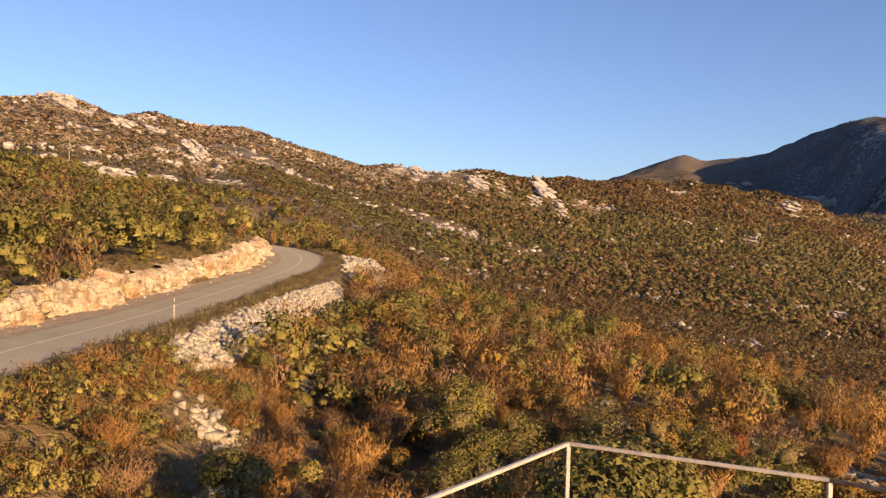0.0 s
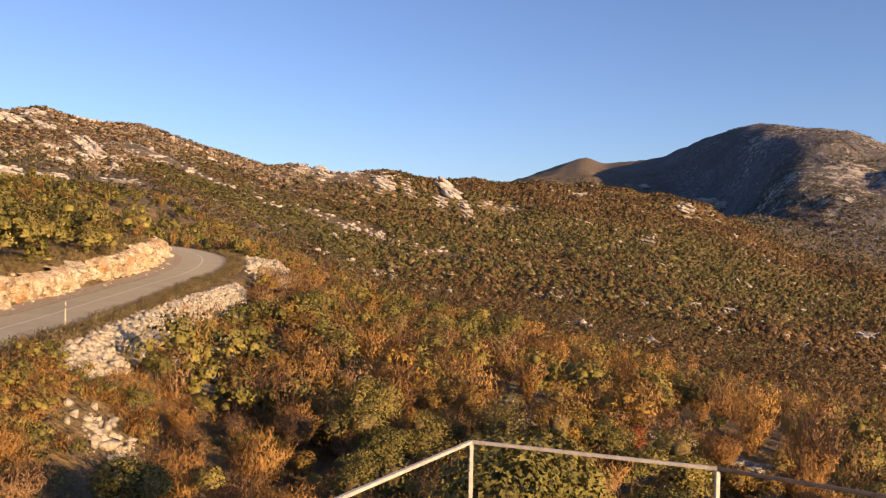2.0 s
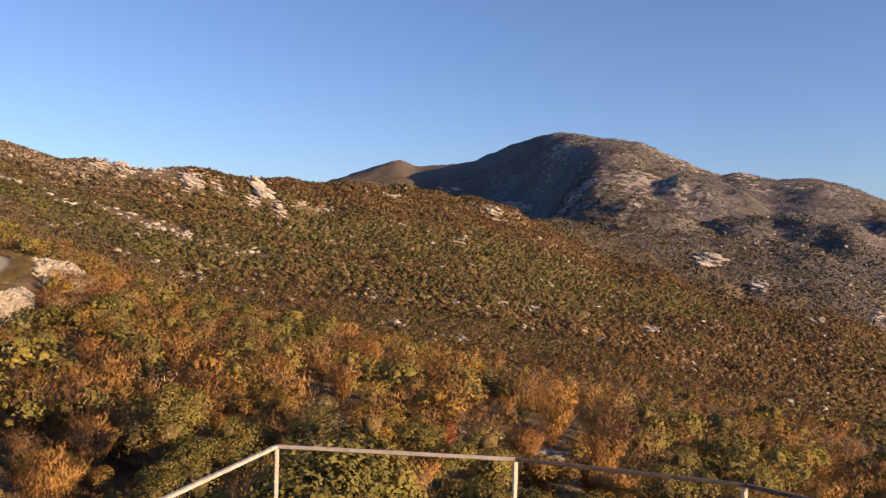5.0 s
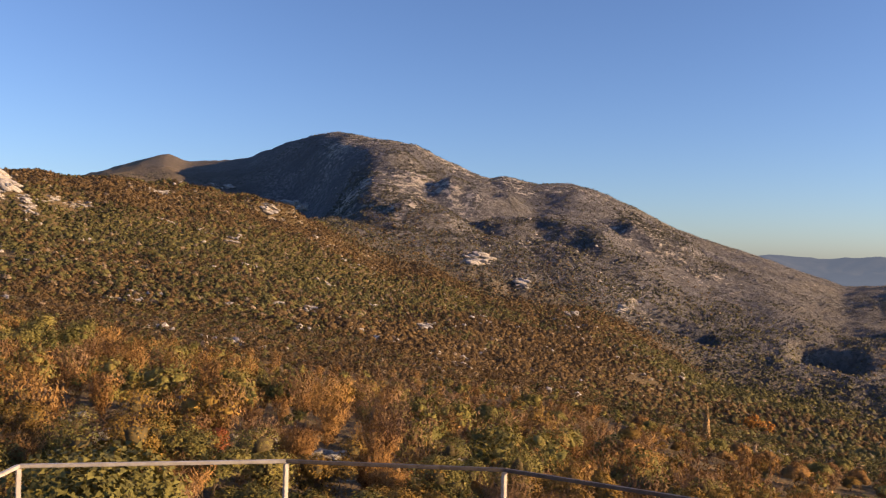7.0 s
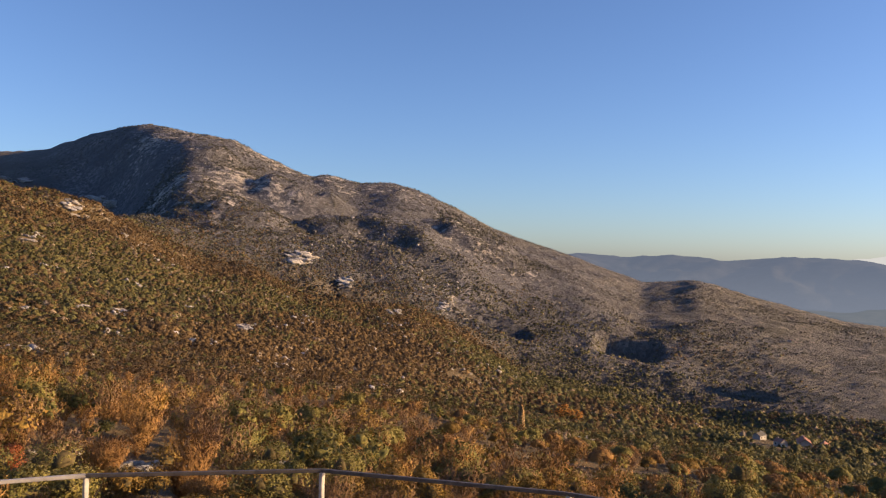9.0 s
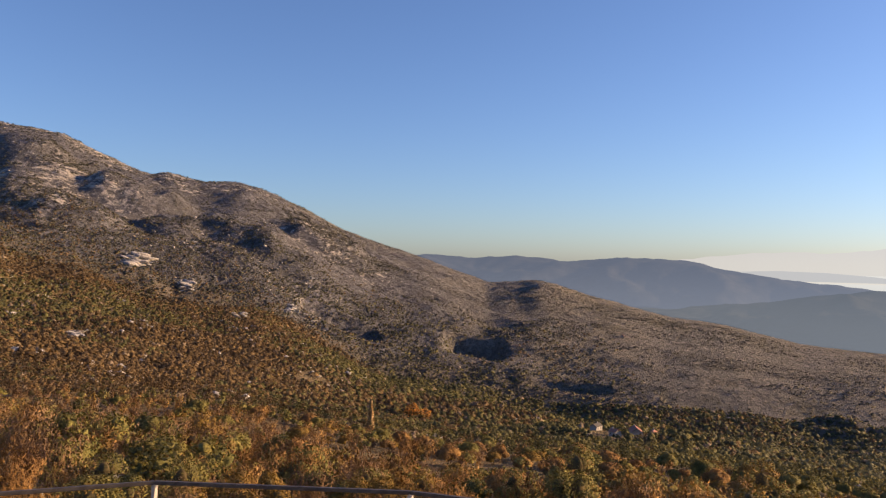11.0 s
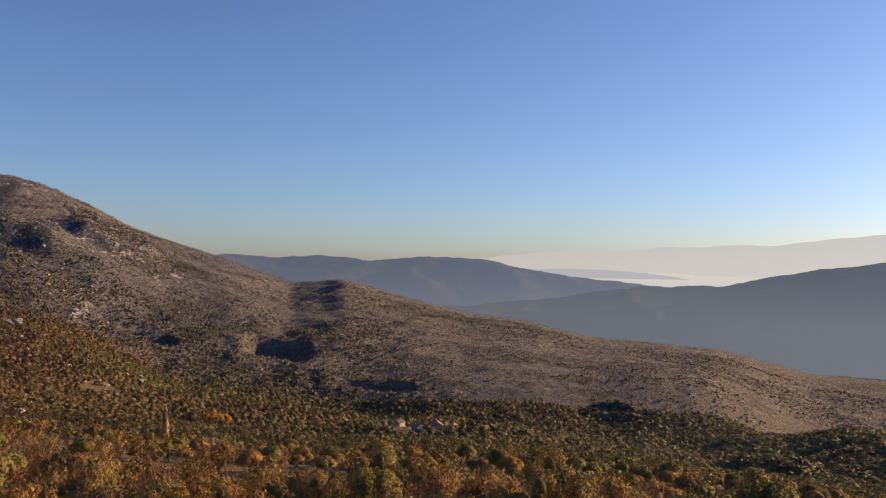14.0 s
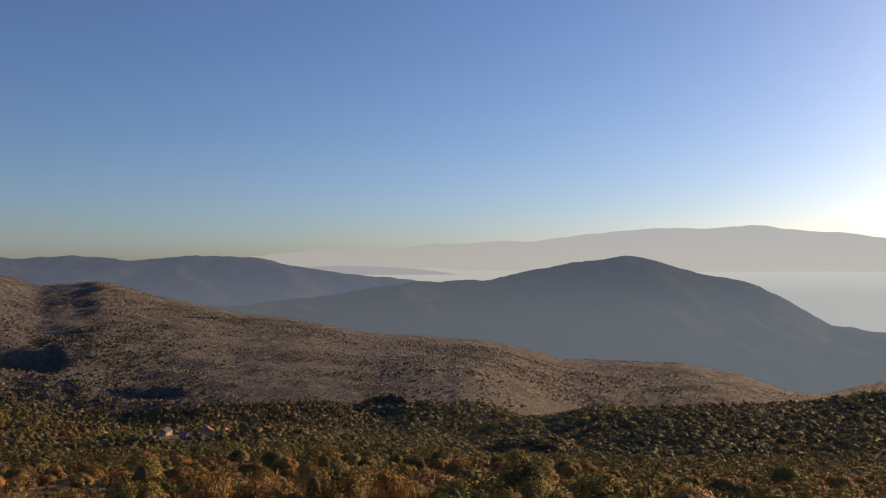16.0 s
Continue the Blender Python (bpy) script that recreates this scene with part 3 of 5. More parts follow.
def tube(bm, pts, radii, sides=6):
    """A tapered limb through the points."""
    rings = []
    for i, (p, r) in enumerate(zip(pts, radii)):
        p = Vector(p)
        d = (Vector(pts[min(i + 1, len(pts) - 1)]) - Vector(pts[max(i - 1, 0)])).normalized()
        q = d.to_track_quat("Z", "Y")
        rings.append([bm.verts.new(p + q @ Vector((math.cos(k * math.tau / sides) * r, math.sin(k * math.tau / sides) * r, 0))) for k in range(sides)])
    for a, b in zip(rings, rings[1:]):
        for k in range(sides):
            bm.faces.new((a[k], a[(k + 1) % sides], b[(k + 1) % sides], b[k]))
    bm.faces.new(rings[-1])
    return bm


def leaves(rs, centres, outward, size, stretch=1.0, lean=0.7, grow=(0, 0, 1.0)):
    """Three-cornered leaf tufts about the centres; outward turns their faces, stretch draws them out the way they grow."""
    n = len(centres)
    nor = outward + lean * rs.normal(size=(n, 3))
    nor /= np.linalg.norm(nor, axis=1)[:, None] + 1e-9
    up = rs.normal(size=(n, 3)) * (1.0 if stretch <= 1.2 else 0.25) + np.asarray(grow) * (1.0 if stretch > 1.2 else 0.0)
    u = np.cross(up, nor)
    u /= np.linalg.norm(u, axis=1)[:, None] + 1e-9
    v = np.cross(nor, u)
    s = (np.broadcast_to(size, n) * (0.6 + 0.8 * rs.random(n)))[:, None]
    skew = rs.normal(size=(n, 1)) * 0.3
    w, h = u * s * 0.62, v * s * 0.62 * stretch
    face = outward / (np.linalg.norm(outward, axis=1)[:, None] + 1e-9) + 0.24 * rs.normal(size=(n, 3))
    return np.stack([centres - w - h * 0.6, centres + w - h * 0.6, centres + w * skew + h], 1).reshape(-1, 3), np.repeat(face, 3, 0)


def fans(rs, foot, wide, high, count, size, stretch=6.0):
    """Feathery bushes: fine twigs and small leaves that spread like a fan from each foot."""
    n = len(foot)
    spread = np.arctan2(wide * 0.5, high * 0.74)[:, None]
    tilt = spread * np.sqrt(rs.random((n, count)))
    round_ = rs.random((n, count)) * math.tau
    # several plumes of their own height make up each fan
    plume = np.floor(round_ / math.tau * 5 + 9 * tilt).astype(int) % 7
    tall = np.take_along_axis(0.74 + 0.26 * rs.random((n, 7)), plume, 1)
    far = high[:, None] / np.cos(spread * 0.3) * tall * (0.88 + 0.16 * rs.random((n, count))) * (0.12 + 0.88 * rs.random((n, count))**0.62)
    way = np.stack([np.sin(tilt) * np.cos(round_), np.sin(tilt) * np.sin(round_), np.cos(tilt)], -1)
    p = foot[:, None, :] + way * far[..., None]
    out = np.stack([way[..., 0] / np.sin(spread), way[..., 1] / np.sin(spread), far / high[:, None] - 0.35], -1)
    return leaves(rs, p.reshape(-1, 3), out.reshape(-1, 3), np.repeat(size * np.sqrt(wide / 3), count), stretch, 0.5, way.reshape(-1, 3))


CORE = np.array([(0, 0, 1), *[(0.894 * math.cos(k * 1.2566), 0.894 * math.sin(k * 1.2566), 0.447) for k in range(5)],
                 *[(0.894 * math.cos(k * 1.2566 + 0.628), 0.894 * math.sin(k * 1.2566 + 0.628), -0.447) for k in range(5)]])
CORE_F = np.array([(0, 1 + k, 1 + (k + 1) % 5) for k in range(5)] + [(1 + k, 6 + k, 1 + (k + 1) % 5) for k in range(5)] + [(1 + (k + 1) % 5, 6 + k, 6 + (k + 1) % 5) for k in range(5)])


def cores(rs, centres, radii, ragged=0.16):
    """The dense inner lumps of crowns, open below: corners and faces."""
    n = len(centres)
    turn = rs.random(n) * math.tau
    c, s = np.cos(turn)[:, None], np.sin(turn)[:, None]
    v = CORE[None] * (1 + ragged * rs.normal(size=(n, 11, 1))) * (1 + 0.25 * rs.normal(size=(n, 1, 3)) * np.array([1, 1, 0.5]))
    v = np.stack([v[..., 0] * c - v[..., 1] * s, v[..., 0] * s + v[..., 1] * c, v[..., 2]], -1)
    out = v.reshape(-1, 3)
    v = v * radii[:, None, :] + centres[:, None, :]
    return v.reshape(-1, 3), out, (CORE_F[None] + (np.arange(n) * 11)[:, None, None]).reshape(-1, 3)


def full_normals(me, n, up=0.25):
    """Leaves shade as part of their rounded crown, not as single flat chips."""
    n = n + np.array([0, 0, up])
    n = n / (np.linalg.norm(n, axis=1)[:, None] + 1e-9)
    smooth(me)
    me.normals_split_custom_set_from_vertices(n)


DOME = np.array([(0, 0, 1.0), *[(math.cos(k * 1.2566), math.sin(k * 1.2566), -0.1) for k in range(5)]])
DOME_F = np.array([(0, 1 + k, 1 + (k + 1) % 5) for k in range(5)])


def domes(rs, centres, radii):
    """Plain five-sided inner lumps for bushes far off."""
    n = len(centres)
    turn = rs.random(n) * math.tau
    c, s = np.cos(turn)[:, None], np.sin(turn)[:, None]
    v = DOME[None] * (1 + 0.15 * rs.normal(size=(n, 6, 1)))
    v = np.stack([v[..., 0] * c - v[..., 1] * s, v[..., 0] * s + v[..., 1] * c, v[..., 2]], -1)
    return (v * radii[:, None, :] + centres[:, None, :]).reshape(-1, 3), v.reshape(-1, 3), (DOME_F[None] + (np.arange(n) * 6)[:, None, None]).reshape(-1, 3)


def set_tones(me, tones):
    layer = me.attributes.new("bush_tone", "FLOAT", "POINT")
    layer.data.foreach_set("value", np.ascontiguousarray(tones, dtype=np.float32))


def bushy_mesh(name, core, leaf, material, inner=None, up=0.25):
    """Leaf tufts round dense inner lumps, which are of a darker material where one is given."""
    (leaf, turned), (v, out, f) = leaf, core
    me = quads_mesh(name, np.vstack([v, leaf]), np.vstack([f, triples(len(leaf) // 3) + len(v)]))
    full_normals(me, np.vstack([out, turned]), up)
    me.materials.append(material)
    if inner:
        me.materials.append(inner)
        slots = np.zeros(len(me.polygons), dtype=np.int32)
        slots[:len(f)] = 1
        me.polygons.foreach_set("material_index", slots)
    return me


def triples(n):
    return np.arange(n * 3).reshape(-1, 3)

# ---------------------------------------------------------------- road
def asphalt():
    mat, nt, b = shader("worn grey asphalt", 0.85)
    big, fine = noise_at(nt, 0.3, 5), noise_at(nt, 9, 4, 0.8)
    c = ramp(nt, big, [(0.3, (0.32, 0.3, 0.205)), (0.55, (0.385, 0.36, 0.25)), (0.75, (0.43, 0.405, 0.285))])
    c = blend(nt, 0.35, c, ramp(nt, fine, [(0.3, (0.28, 0.255, 0.18)), (0.7, (0.48, 0.44, 0.32))]))
    nt.links.new(c, b.inputs["Base Color"])
    bump(nt, b, fine, 0.3, 0.02)
    return mat


def road_strip(name, inner, outer, lift, first, last, material, drop=0.0):
    """A strip that follows the road between two distances from its middle."""
    line, way = ROAD_LINE[first:last], ROAD_DIR[first:last]
    right = np.stack([way[:, 1], -way[:, 0]], 1)
    offs = np.linspace(inner, outer, max(2, int(abs(outer - inner) / 0.8) + 2))
    bend = np.exp(-((np.arange(first, last) - 92) / 14)**2) * 0.5
    wide = (1 + 0.16 * bend)[:, None]
    x = line[:, :1] + right[:, :1] * offs * wide
    y = line[:, 1:2] + right[:, 1:2] * offs * wide
    z = line[:, 2:3] + lift - drop * np.abs(offs)[None, :] / HALF_ROAD + 0 * x
    n, m = x.shape
    top = np.stack([x, y, z], -1)
    me = grid_mesh(name, top[..., 0][:, ::-1], top[..., 1][:, ::-1], top[..., 2][:, ::-1])
    me.materials.append(material)
    return smooth(me)


M_ASPHALT = asphalt()
paint, nt_, b_ = shader("faded white road paint", 0.8)
nt_.links.new(ramp(nt_, noise_at(nt_, 4, 5), [(0.3, (0.45, 0.4, 0.34)), (0.6, (0.68, 0.62, 0.54))]), b_.inputs["Base Color"])
gravel, nt_, b_ = shader("pale verge gravel", 0.95)
nt_.links.new(ramp(nt_, noise_at(nt_, 2.2, 6, 0.75), [(0.3, (0.19, 0.15, 0.105)), (0.5, (0.34, 0.28, 0.2)), (0.7, (0.47, 0.4, 0.32))]), b_.inputs["Base Color"])
END = len(ROAD_LINE) - 1
tagged(new("road", road_strip("road", -HALF_ROAD, HALF_ROAD, 0.03, 0, END, M_ASPHALT, 0.05)), "grey asphalt mountain road bending out of sight", "road", kind="structure")
tagged(new("verge", road_strip("verge", -5.6, -HALF_ROAD + 0.02, 0.0, 0, END, gravel)), "stony gravel verge under the rock cut", "verge", kind="structure")
tagged(new("verge", road_strip("verge", HALF_ROAD - 0.02, 3.7, -0.01, 0, END, gravel)), "narrow gravel verge on the valley side", "verge", kind="structure")
tagged(new("road_line", road_strip("road_line", -0.08, 0.08, 0.045, 0, END, paint)), "faded white centre line on the asphalt", "road marking", kind="structure")


def rock_cut():
    """The blasted limestone face above the road: ledges, cracks and fallen corners."""
    first, last = 14, 118
    rows = 30
    t = np.repeat(np.arange(first, last), 8) + np.tile(np.arange(8) / 8, last - first)
    lx, ly, lz = (np.interp(t, np.arange(len(ROAD_LINE)), ROAD_LINE[:, k]) for k in range(3))
    rx, ry = (np.interp(t, np.arange(len(ROAD_LINE)), v) for v in (ROAD_DIR[:, 1], -ROAD_DIR[:, 0]))
    run = np.concatenate([[0], np.cumsum(np.hypot(np.diff(lx), np.diff(ly)))])
    h = np.linspace(0, 1, rows)[None, :]
    s = run[:, None] + 0 * h
    top = 2.3 + 0.8 * np.clip((t - 50) / 25, 0, 1) + 1.1 * fractal(run * 1.0, run * 0 + 3.3, 9, 0.5, 0.65)
    top = (top * np.clip((last - 1 - t) / 10, 0.25, 1))[:, None]
    zz = h * top
    block = np.floor(s / 0.5 + 1.5 * fractal(s, zz, 3, 0.8)) * 1.7
    back = 5.2 + zz * 0.4 - 1.5 * fractal(s, zz * 0.8 + 40, 5.0, 0.25, 0.6, True) - 0.55 * value_noise(block, np.floor(zz * 1.9 + 0.9 * fractal(s, zz + 7, 2.5, 0.6)) * 3.1) - 0.7 * fractal(s * 1.6, zz * 0.5, 1.6, 0.25, 0.65)
    # broken blocks: every block its own depth and lean
    cu, cv = s / 0.75 + 0.5 * fractal(s, zz, 2.0, 0.5), zz / 0.55
    near, step_ = np.full(s.shape, 9.0), np.zeros(s.shape)
    for i in (-1, 0, 1):
        for j in (-1, 0, 1):
            gu, gv = np.floor(cu) + i, np.floor(cv) + j
            hu, hv = value_noise(gu * 3.7 + 0.5, gv * 5.3 + 0.5), value_noise(gu * 7.1 + 9.5, gv * 2.9 + 4.5)
            du, dv = cu - gu - 0.5 - hu, cv - gv - 0.5 - hv
            q = du * du + dv * dv
            m = q < near
            near = np.where(m, q, near)
            step_ = np.where(m, 1.1 * value_noise(gu * 4.3, gv * 6.1) + 0.55 * (hu * du + hv * dv), step_)
    ribs = np.abs(value_noise(s / 0.9 + 0.6 * fractal(s, zz, 3, 0.7), zz * 0.25)) * 1.6 + 0.6 * np.abs(value_noise(s / 0.38, zz * 0.4 + 20))
    back = back - 0.5 * ribs * np.clip(h * 4, 0, 1) + 0.35 + 0.8 * step_ + 0.7 * fractal(s, zz * 0.22 + 70, 1.3, 0.22, 0.7) + 1.3 * np.clip(h - 0.9, 0, 1) * 10
    x = lx[:, None] - rx[:, None] * back
    y = ly[:, None] - ry[:, None] * back
    z = lz[:, None] - 0.25 + zz + 0.25 * fractal(s, zz + 9, 1.8, 0.5) + 0.3 * np.clip(h - 0.9, 0, 1) * 10
    me = grid_mesh("rock_cut", x, y, z)
    me.materials.append(M_CUT)
    return tagged(new("rock_cut", me), "pale orange limestone face cut beside the road", "rock face", kind="structure")


def cut_material():
    mat, nt, b = shader("fresh cut limestone", 0.92)
    big, mid, fine = noise_at(nt, 0.35, 5), noise_at(nt, 0.9, 6, 0.7), noise_at(nt, 5, 5, 0.7)
    c = ramp(nt, big, [(0.44, (0.4, 0.365, 0.29)), (0.55, (0.38, 0.29, 0.19)), (0.64, (0.36, 0.19, 0.1))])
    c = blend(nt, step(nt, mid, 0.5, 0.66), c, (0.45, 0.42, 0.335))
    pos = nt.nodes.new("ShaderNodeNewGeometry")
    drawn = nt.nodes.new("ShaderNodeVectorMath")  # dark streaks up the face, painted as the shade of cracks and ribs
    drawn.operation, drawn.inputs[1].default_value = "MULTIPLY", (1.5, 1.5, 0.4)
    nt.links.new(pos.outputs["Position"], drawn.inputs[0])
    rib_shade = node(nt, "ShaderNodeTexNoise", Scale=1.0, Detail=5.0, Roughness=0.62)
    nt.links.new(drawn.outputs[0], rib_shade.inputs["Vector"])
    c = blend(nt, step(nt, rib_shade.outputs["Fac"], 0.38, 0.5), (0.19, 0.14, 0.095), c)
    c = blend(nt, step(nt, fine, 0.36, 0.5), (0.2, 0.15, 0.1), c)
    nt.links.new(c, b.inputs["Base Color"])
    bump(nt, b, fine, 0.9, 0.12)
    return mat


M_CUT = cut_material()
rock_cut()

road_post = thing("road_post", -20.1, 60.0, -6.5, 0, "slim white roadside marker post on the verge", "road post")
bm = tube(bmesh.new(), [(0, 0, -0.2), (0, 0, 0.9), (0, 0, 1.62), (0, 0, 1.7)], [0.06, 0.055, 0.05, 0.02], 8)
M_POST, nt_, b_ = shader("weathered white plastic", 0.6)
nt_.links.new(ramp(nt_, noise_at(nt_, 8, 4), [(0.3, (0.3, 0.27, 0.23)), (0.6, (0.42, 0.39, 0.34))]), b_.inputs["Base Color"])
part("shaft", bm, M_POST, road_post)
bm = tube(bmesh.new(), [(0, 0, 1.25), (0, 0, 1.42)], [0.058, 0.056], 8)
M_BAND, nt_, b_ = shader("dark reflector band", 0.4)
nt_.links.new(ramp(nt_, noise_at(nt_, 8, 4), [(0.3, (0.05, 0.045, 0.04)), (0.6, (0.09, 0.08, 0.07))]), b_.inputs["Base Color"])
part("reflector_band", bm, M_BAND, road_post, "dark reflector band")

# ---------------------------------------------------------------- rocks
def rock_shape(seed, level):
    """A broken limestone block: a ball cut flat on several sides and dented."""
    rs = np.random.default_rng(seed)
    bm = bmesh.new()
    bmesh.ops.create_icosphere(bm, subdivisions=level, radius=1)
    v = np.array([p.co for p in bm.verts])
    f = np.array([[p.index for p in face.verts] for face in bm.faces])
    bm.free()
    for _ in range(10):
        n = rs.normal(size=3)
        n /= np.linalg.norm(n)
        d = v @ n
        cut = 0.26 + 0.36 * rs.random()
        v = v - np.clip(d - cut, 0, None)[:, None] * n
    v = v * (1.5 + 0.05 * rs.normal(size=(len(v), 1)))
    return v * np.array([1.15, 0.9, 0.8]), f


ROCKS = [rock_shape(k, 2) for k in range(6)]
CHIPS = [rock_shape(40 + k, 1) for k in range(6)]


def rubble(name, x, y, size, shapes, material, label, sink=0.25, flatten=1.0, seed=3, kind="stuff", raise_to=None):
    """Many rocks lying on the ground, joined."""
    rs = np.random.default_rng(seed)
    vs, fs, base = [], [], 0
    z = height_at(x, y) if raise_to is None else raise_to
    for px, py, pz, s in zip(x, y, z, size):
        v, f = shapes[rs.integers(len(shapes))]
        a = rs.random() * math.tau
        c, d = math.cos(a), math.sin(a)
        k = s * (0.75 + 0.5 * rs.random(3)) * np.array([1, 1, flatten])
        w = v * k
        w = np.stack([w[:, 0] * c - w[:, 1] * d + px, w[:, 0] * d + w[:, 1] * c + py, w[:, 2] + pz + s * flatten * (0.5 - sink)], 1)
        vs.append(w)
        fs.append(f + base)
        base += len(v)
    me = quads_mesh(name, np.vstack(vs), np.vstack(fs))
    me.materials.append(material)
    return tagged(new(name, me), label, "rocks", kind=kind)


def from_road(index, offset):
    i = np.clip(index, 0, len(ROAD_LINE) - 2)
    lx, ly = (np.interp(i, np.arange(len(ROAD_LINE)), ROAD_LINE[:, k]) for k in (0, 1))
    rx, ry = np.interp(i, np.arange(len(ROAD_LINE)), ROAD_DIR[:, 1]), -np.interp(i, np.arange(len(ROAD_LINE)), ROAD_DIR[:, 0])
    return lx + rx * offset, ly + ry * offset


def meets(bearing, angle):
    """How far away the hillside first rises to an angle along a bearing."""
    z = height_at(np.sin(radians(bearing)) * R, np.cos(radians(bearing)) * R)
    hit = np.nonzero((z / R > math.tan(radians(angle))) & (R > 60))[0]
    return float(R[hit[0]]) if len(hit) else 700.0


rs = np.random.default_rng(21)
# the tipped white bank below the road
n = 8000
t = 26.5 + 40.5 * rs.random(n)
o = bank_top(t) + (bank_foot(t) - bank_top(t)) * rs.random(n)
keep = fractal(t * 1.1, o, 6, 1.0) > -0.42
bx, by = from_road(t[keep], o[keep])
rubble("rubble_bank", bx, by, 0.08 + 0.28 * rs.random(keep.sum())**2.6, CHIPS, M_ROCK, "white limestone rubble tipped below the road edge", 0.1)
n = 900
t, o = 91 + 5.5 * rs.normal(size=n), 7.0 + 8.0 * rs.random(n)
bx, by = from_road(t, o)
rubble("rubble_bank", bx, by, 0.18 + 0.45 * rs.random(n)**2, CHIPS, M_ROCK, "white limestone rubble at the outside of the bend", seed=5)
n = 240
t, o = 14 + 100 * rs.random(n), -(3.6 + 1.7 * rs.random(n)**0.6)
bx, by = from_road(t, o)
rubble("fallen_stones", bx, by, 0.07 + 0.2 * rs.random(n)**2, CHIPS, M_ROCK, "small fallen stones along the foot of the rock cut", seed=6)

n = 90
t, o = 14 + 100 * rs.random(n), -(5.3 + 1.3 * rs.random(n))
bx, by = from_road(t, o)
side, road_z, where = road_frame(bx, by)
lift = 0.2 + 2.3 * rs.random(n) * np.clip(-o - 4.6, 0.25, 1)
rubble("cut_blocks", bx, by, 0.1 + 0.2 * rs.random(n)**2, CHIPS, M_CUT, "broken blocks standing out of the rock cut", seed=16, raise_to=road_z + lift)

# single boulders among the bushes near the house
SPOTS = [(-15.5, 42.5, 3, 1.4), (-7.6, 74.5, 34, 3.2), (-6.2, 75, 14, 2.0), (-15.0, 38, 5, 2.0), (-14.2, 29, 6, 3.0), (-9.0, 60, 16, 3.2), (-7.2, 66, 10, 2.5), (13.3, 60, 5, 1.2), (20.2, 58, 7, 1.6), (28.6, 61, 22, 2.2), (28.0, 62, 8, 1.4), (32.2, 59, 8, 1.6), (37.5, 70, 8, 1.8), (11.3, 66, 5, 1.3), (23.2, 66, 4, 1.2), (19, 84, 5, 2.0), (24.5, 68, 5, 1.0),
         (16.5, 95, 5, 1.5), (9.5, 50, 4, 1.0), (4.5, 78, 4, 1.5), (0.5, 100, 5, 2.0)]
master = None
for b, d, count, spread in SPOTS:
    for k in range(count):
        x = d * math.sin(radians(b)) + rs.normal() * spread * 0.6
        y = d * math.cos(radians(b)) + rs.normal() * spread * 0.6
        s = 0.3 + 0.5 * rs.random()**1.6
        v, f = ROCKS[rs.integers(6)]
        me = quads_mesh("boulder", v * np.array([s * (0.8 + 0.5 * rs.random()), s, s * (0.7 + 0.5 * rs.random())]), f)
        me.materials.append(M_ROCK)
        ob = tagged(new("boulder", me), "pale grey limestone boulder lying among autumn bushes", "boulder", "boulders among the bushes")
        ob.matrix_basis = pose(x, y, float(height_at(x, y)) + s * 0.3, 0, 0, rs.random() * 360)

# bare outcrops: bearing, angle, width and height in degrees as seen from the house, slant downhill
RIDGE_CRAGS = [(-2.1, 4.91, 1.0, 0.6, 0.5), (-3.7, 4.86, 0.8, 0.4, 0.3), (0.1, 4.61, 0.6, 0.3, 0), (2.2, 4.22, 1.3, 0.9, 0.4), (1.9, 3.45, 0.5, 0.3, 0), (4.0, 3.78, 0.8, 1.0, 0.6), (6.8, 3.83, 1.7, 1.1, 0.9),
               (6.5, 2.95, 1.0, 0.6, 0.4), (8.1, 2.54, 0.9, 1.2, 0.6), (9.7, 2.85, 0.6, 0.4, 0), (11.2, 2.52, 1.8, 0.3, 0), (0.0, 0.97, 1.4, 0.4, 0.5), (1.9, 0.41, 1.1, 0.4, 0.6)]
HILL_CRAGS = [(-25.6, 8.38, 1.2, 1.1, 0.3), (-26.3, 8.77, 0.8, 0.4, 0), (-24.2, 7.75, 1.1, 0.3, 0.3), (-22.1, 7.2, 1.7, 0.5, 0.6), (-20.6, 7.72, 1.3, 0.3, 0), (-20.0, 6.87, 1.3, 0.4, 0.6), (-17.6, 5.81, 1.5, 1.4, 0.9),
              (-17.5, 5.02, 0.8, 0.5, 0.5), (-18.6, 5.68, 0.5, 0.4, 0), (-15.8, 4.37, 1.1, 0.3, 0), (-26.4, 4.69, 0.9, 0.4, 0), (-22.2, 3.1, 0.5, 0.6, 0)]
TRACK_CRAGS = [(-24.5, 4.34, 2.4, 0.4, 0.1), (-22.3, 3.84, 2.4, 0.6, 0.1), (-19.9, 3.67, 2.9, 0.4, 0.1), (-15.3, 3.54, 2.4, 0.3, 0)]
SLOPE_CRAGS = [(25.1, 3.05, 2.4, 0.6, 0.3), (23.5, 2.8, 1.0, 0.7, 0.3), (20.3, 4.27, 1.8, 0.3, 0.2), (16.3, 3.71, 1.0, 0.3, 0), (38.3, -0.31, 1.9, 0.7, 0.3), (41.5, -1.94, 1.1, 0.7, 0.3), (48.6, -3.63, 0.9, 0.4, 0),
               (45.1, -3.98, 1.2, 0.3, 0.3), (34.6, -5.17, 1.3, 0.5, 0.5), (26.5, -4.16, 1.1, 0.4, 0.4), (24.3, -3.8, 0.8, 0.3, 0.3), (21.0, 0.52, 0.8, 0.3, 0)]
CRAG_SITES = []


BLOCKS = []
for v, f in ROCKS:
    BLOCKS.append(quads_mesh("block", v, f))
    BLOCKS[-1].materials.append(M_CLIFF)


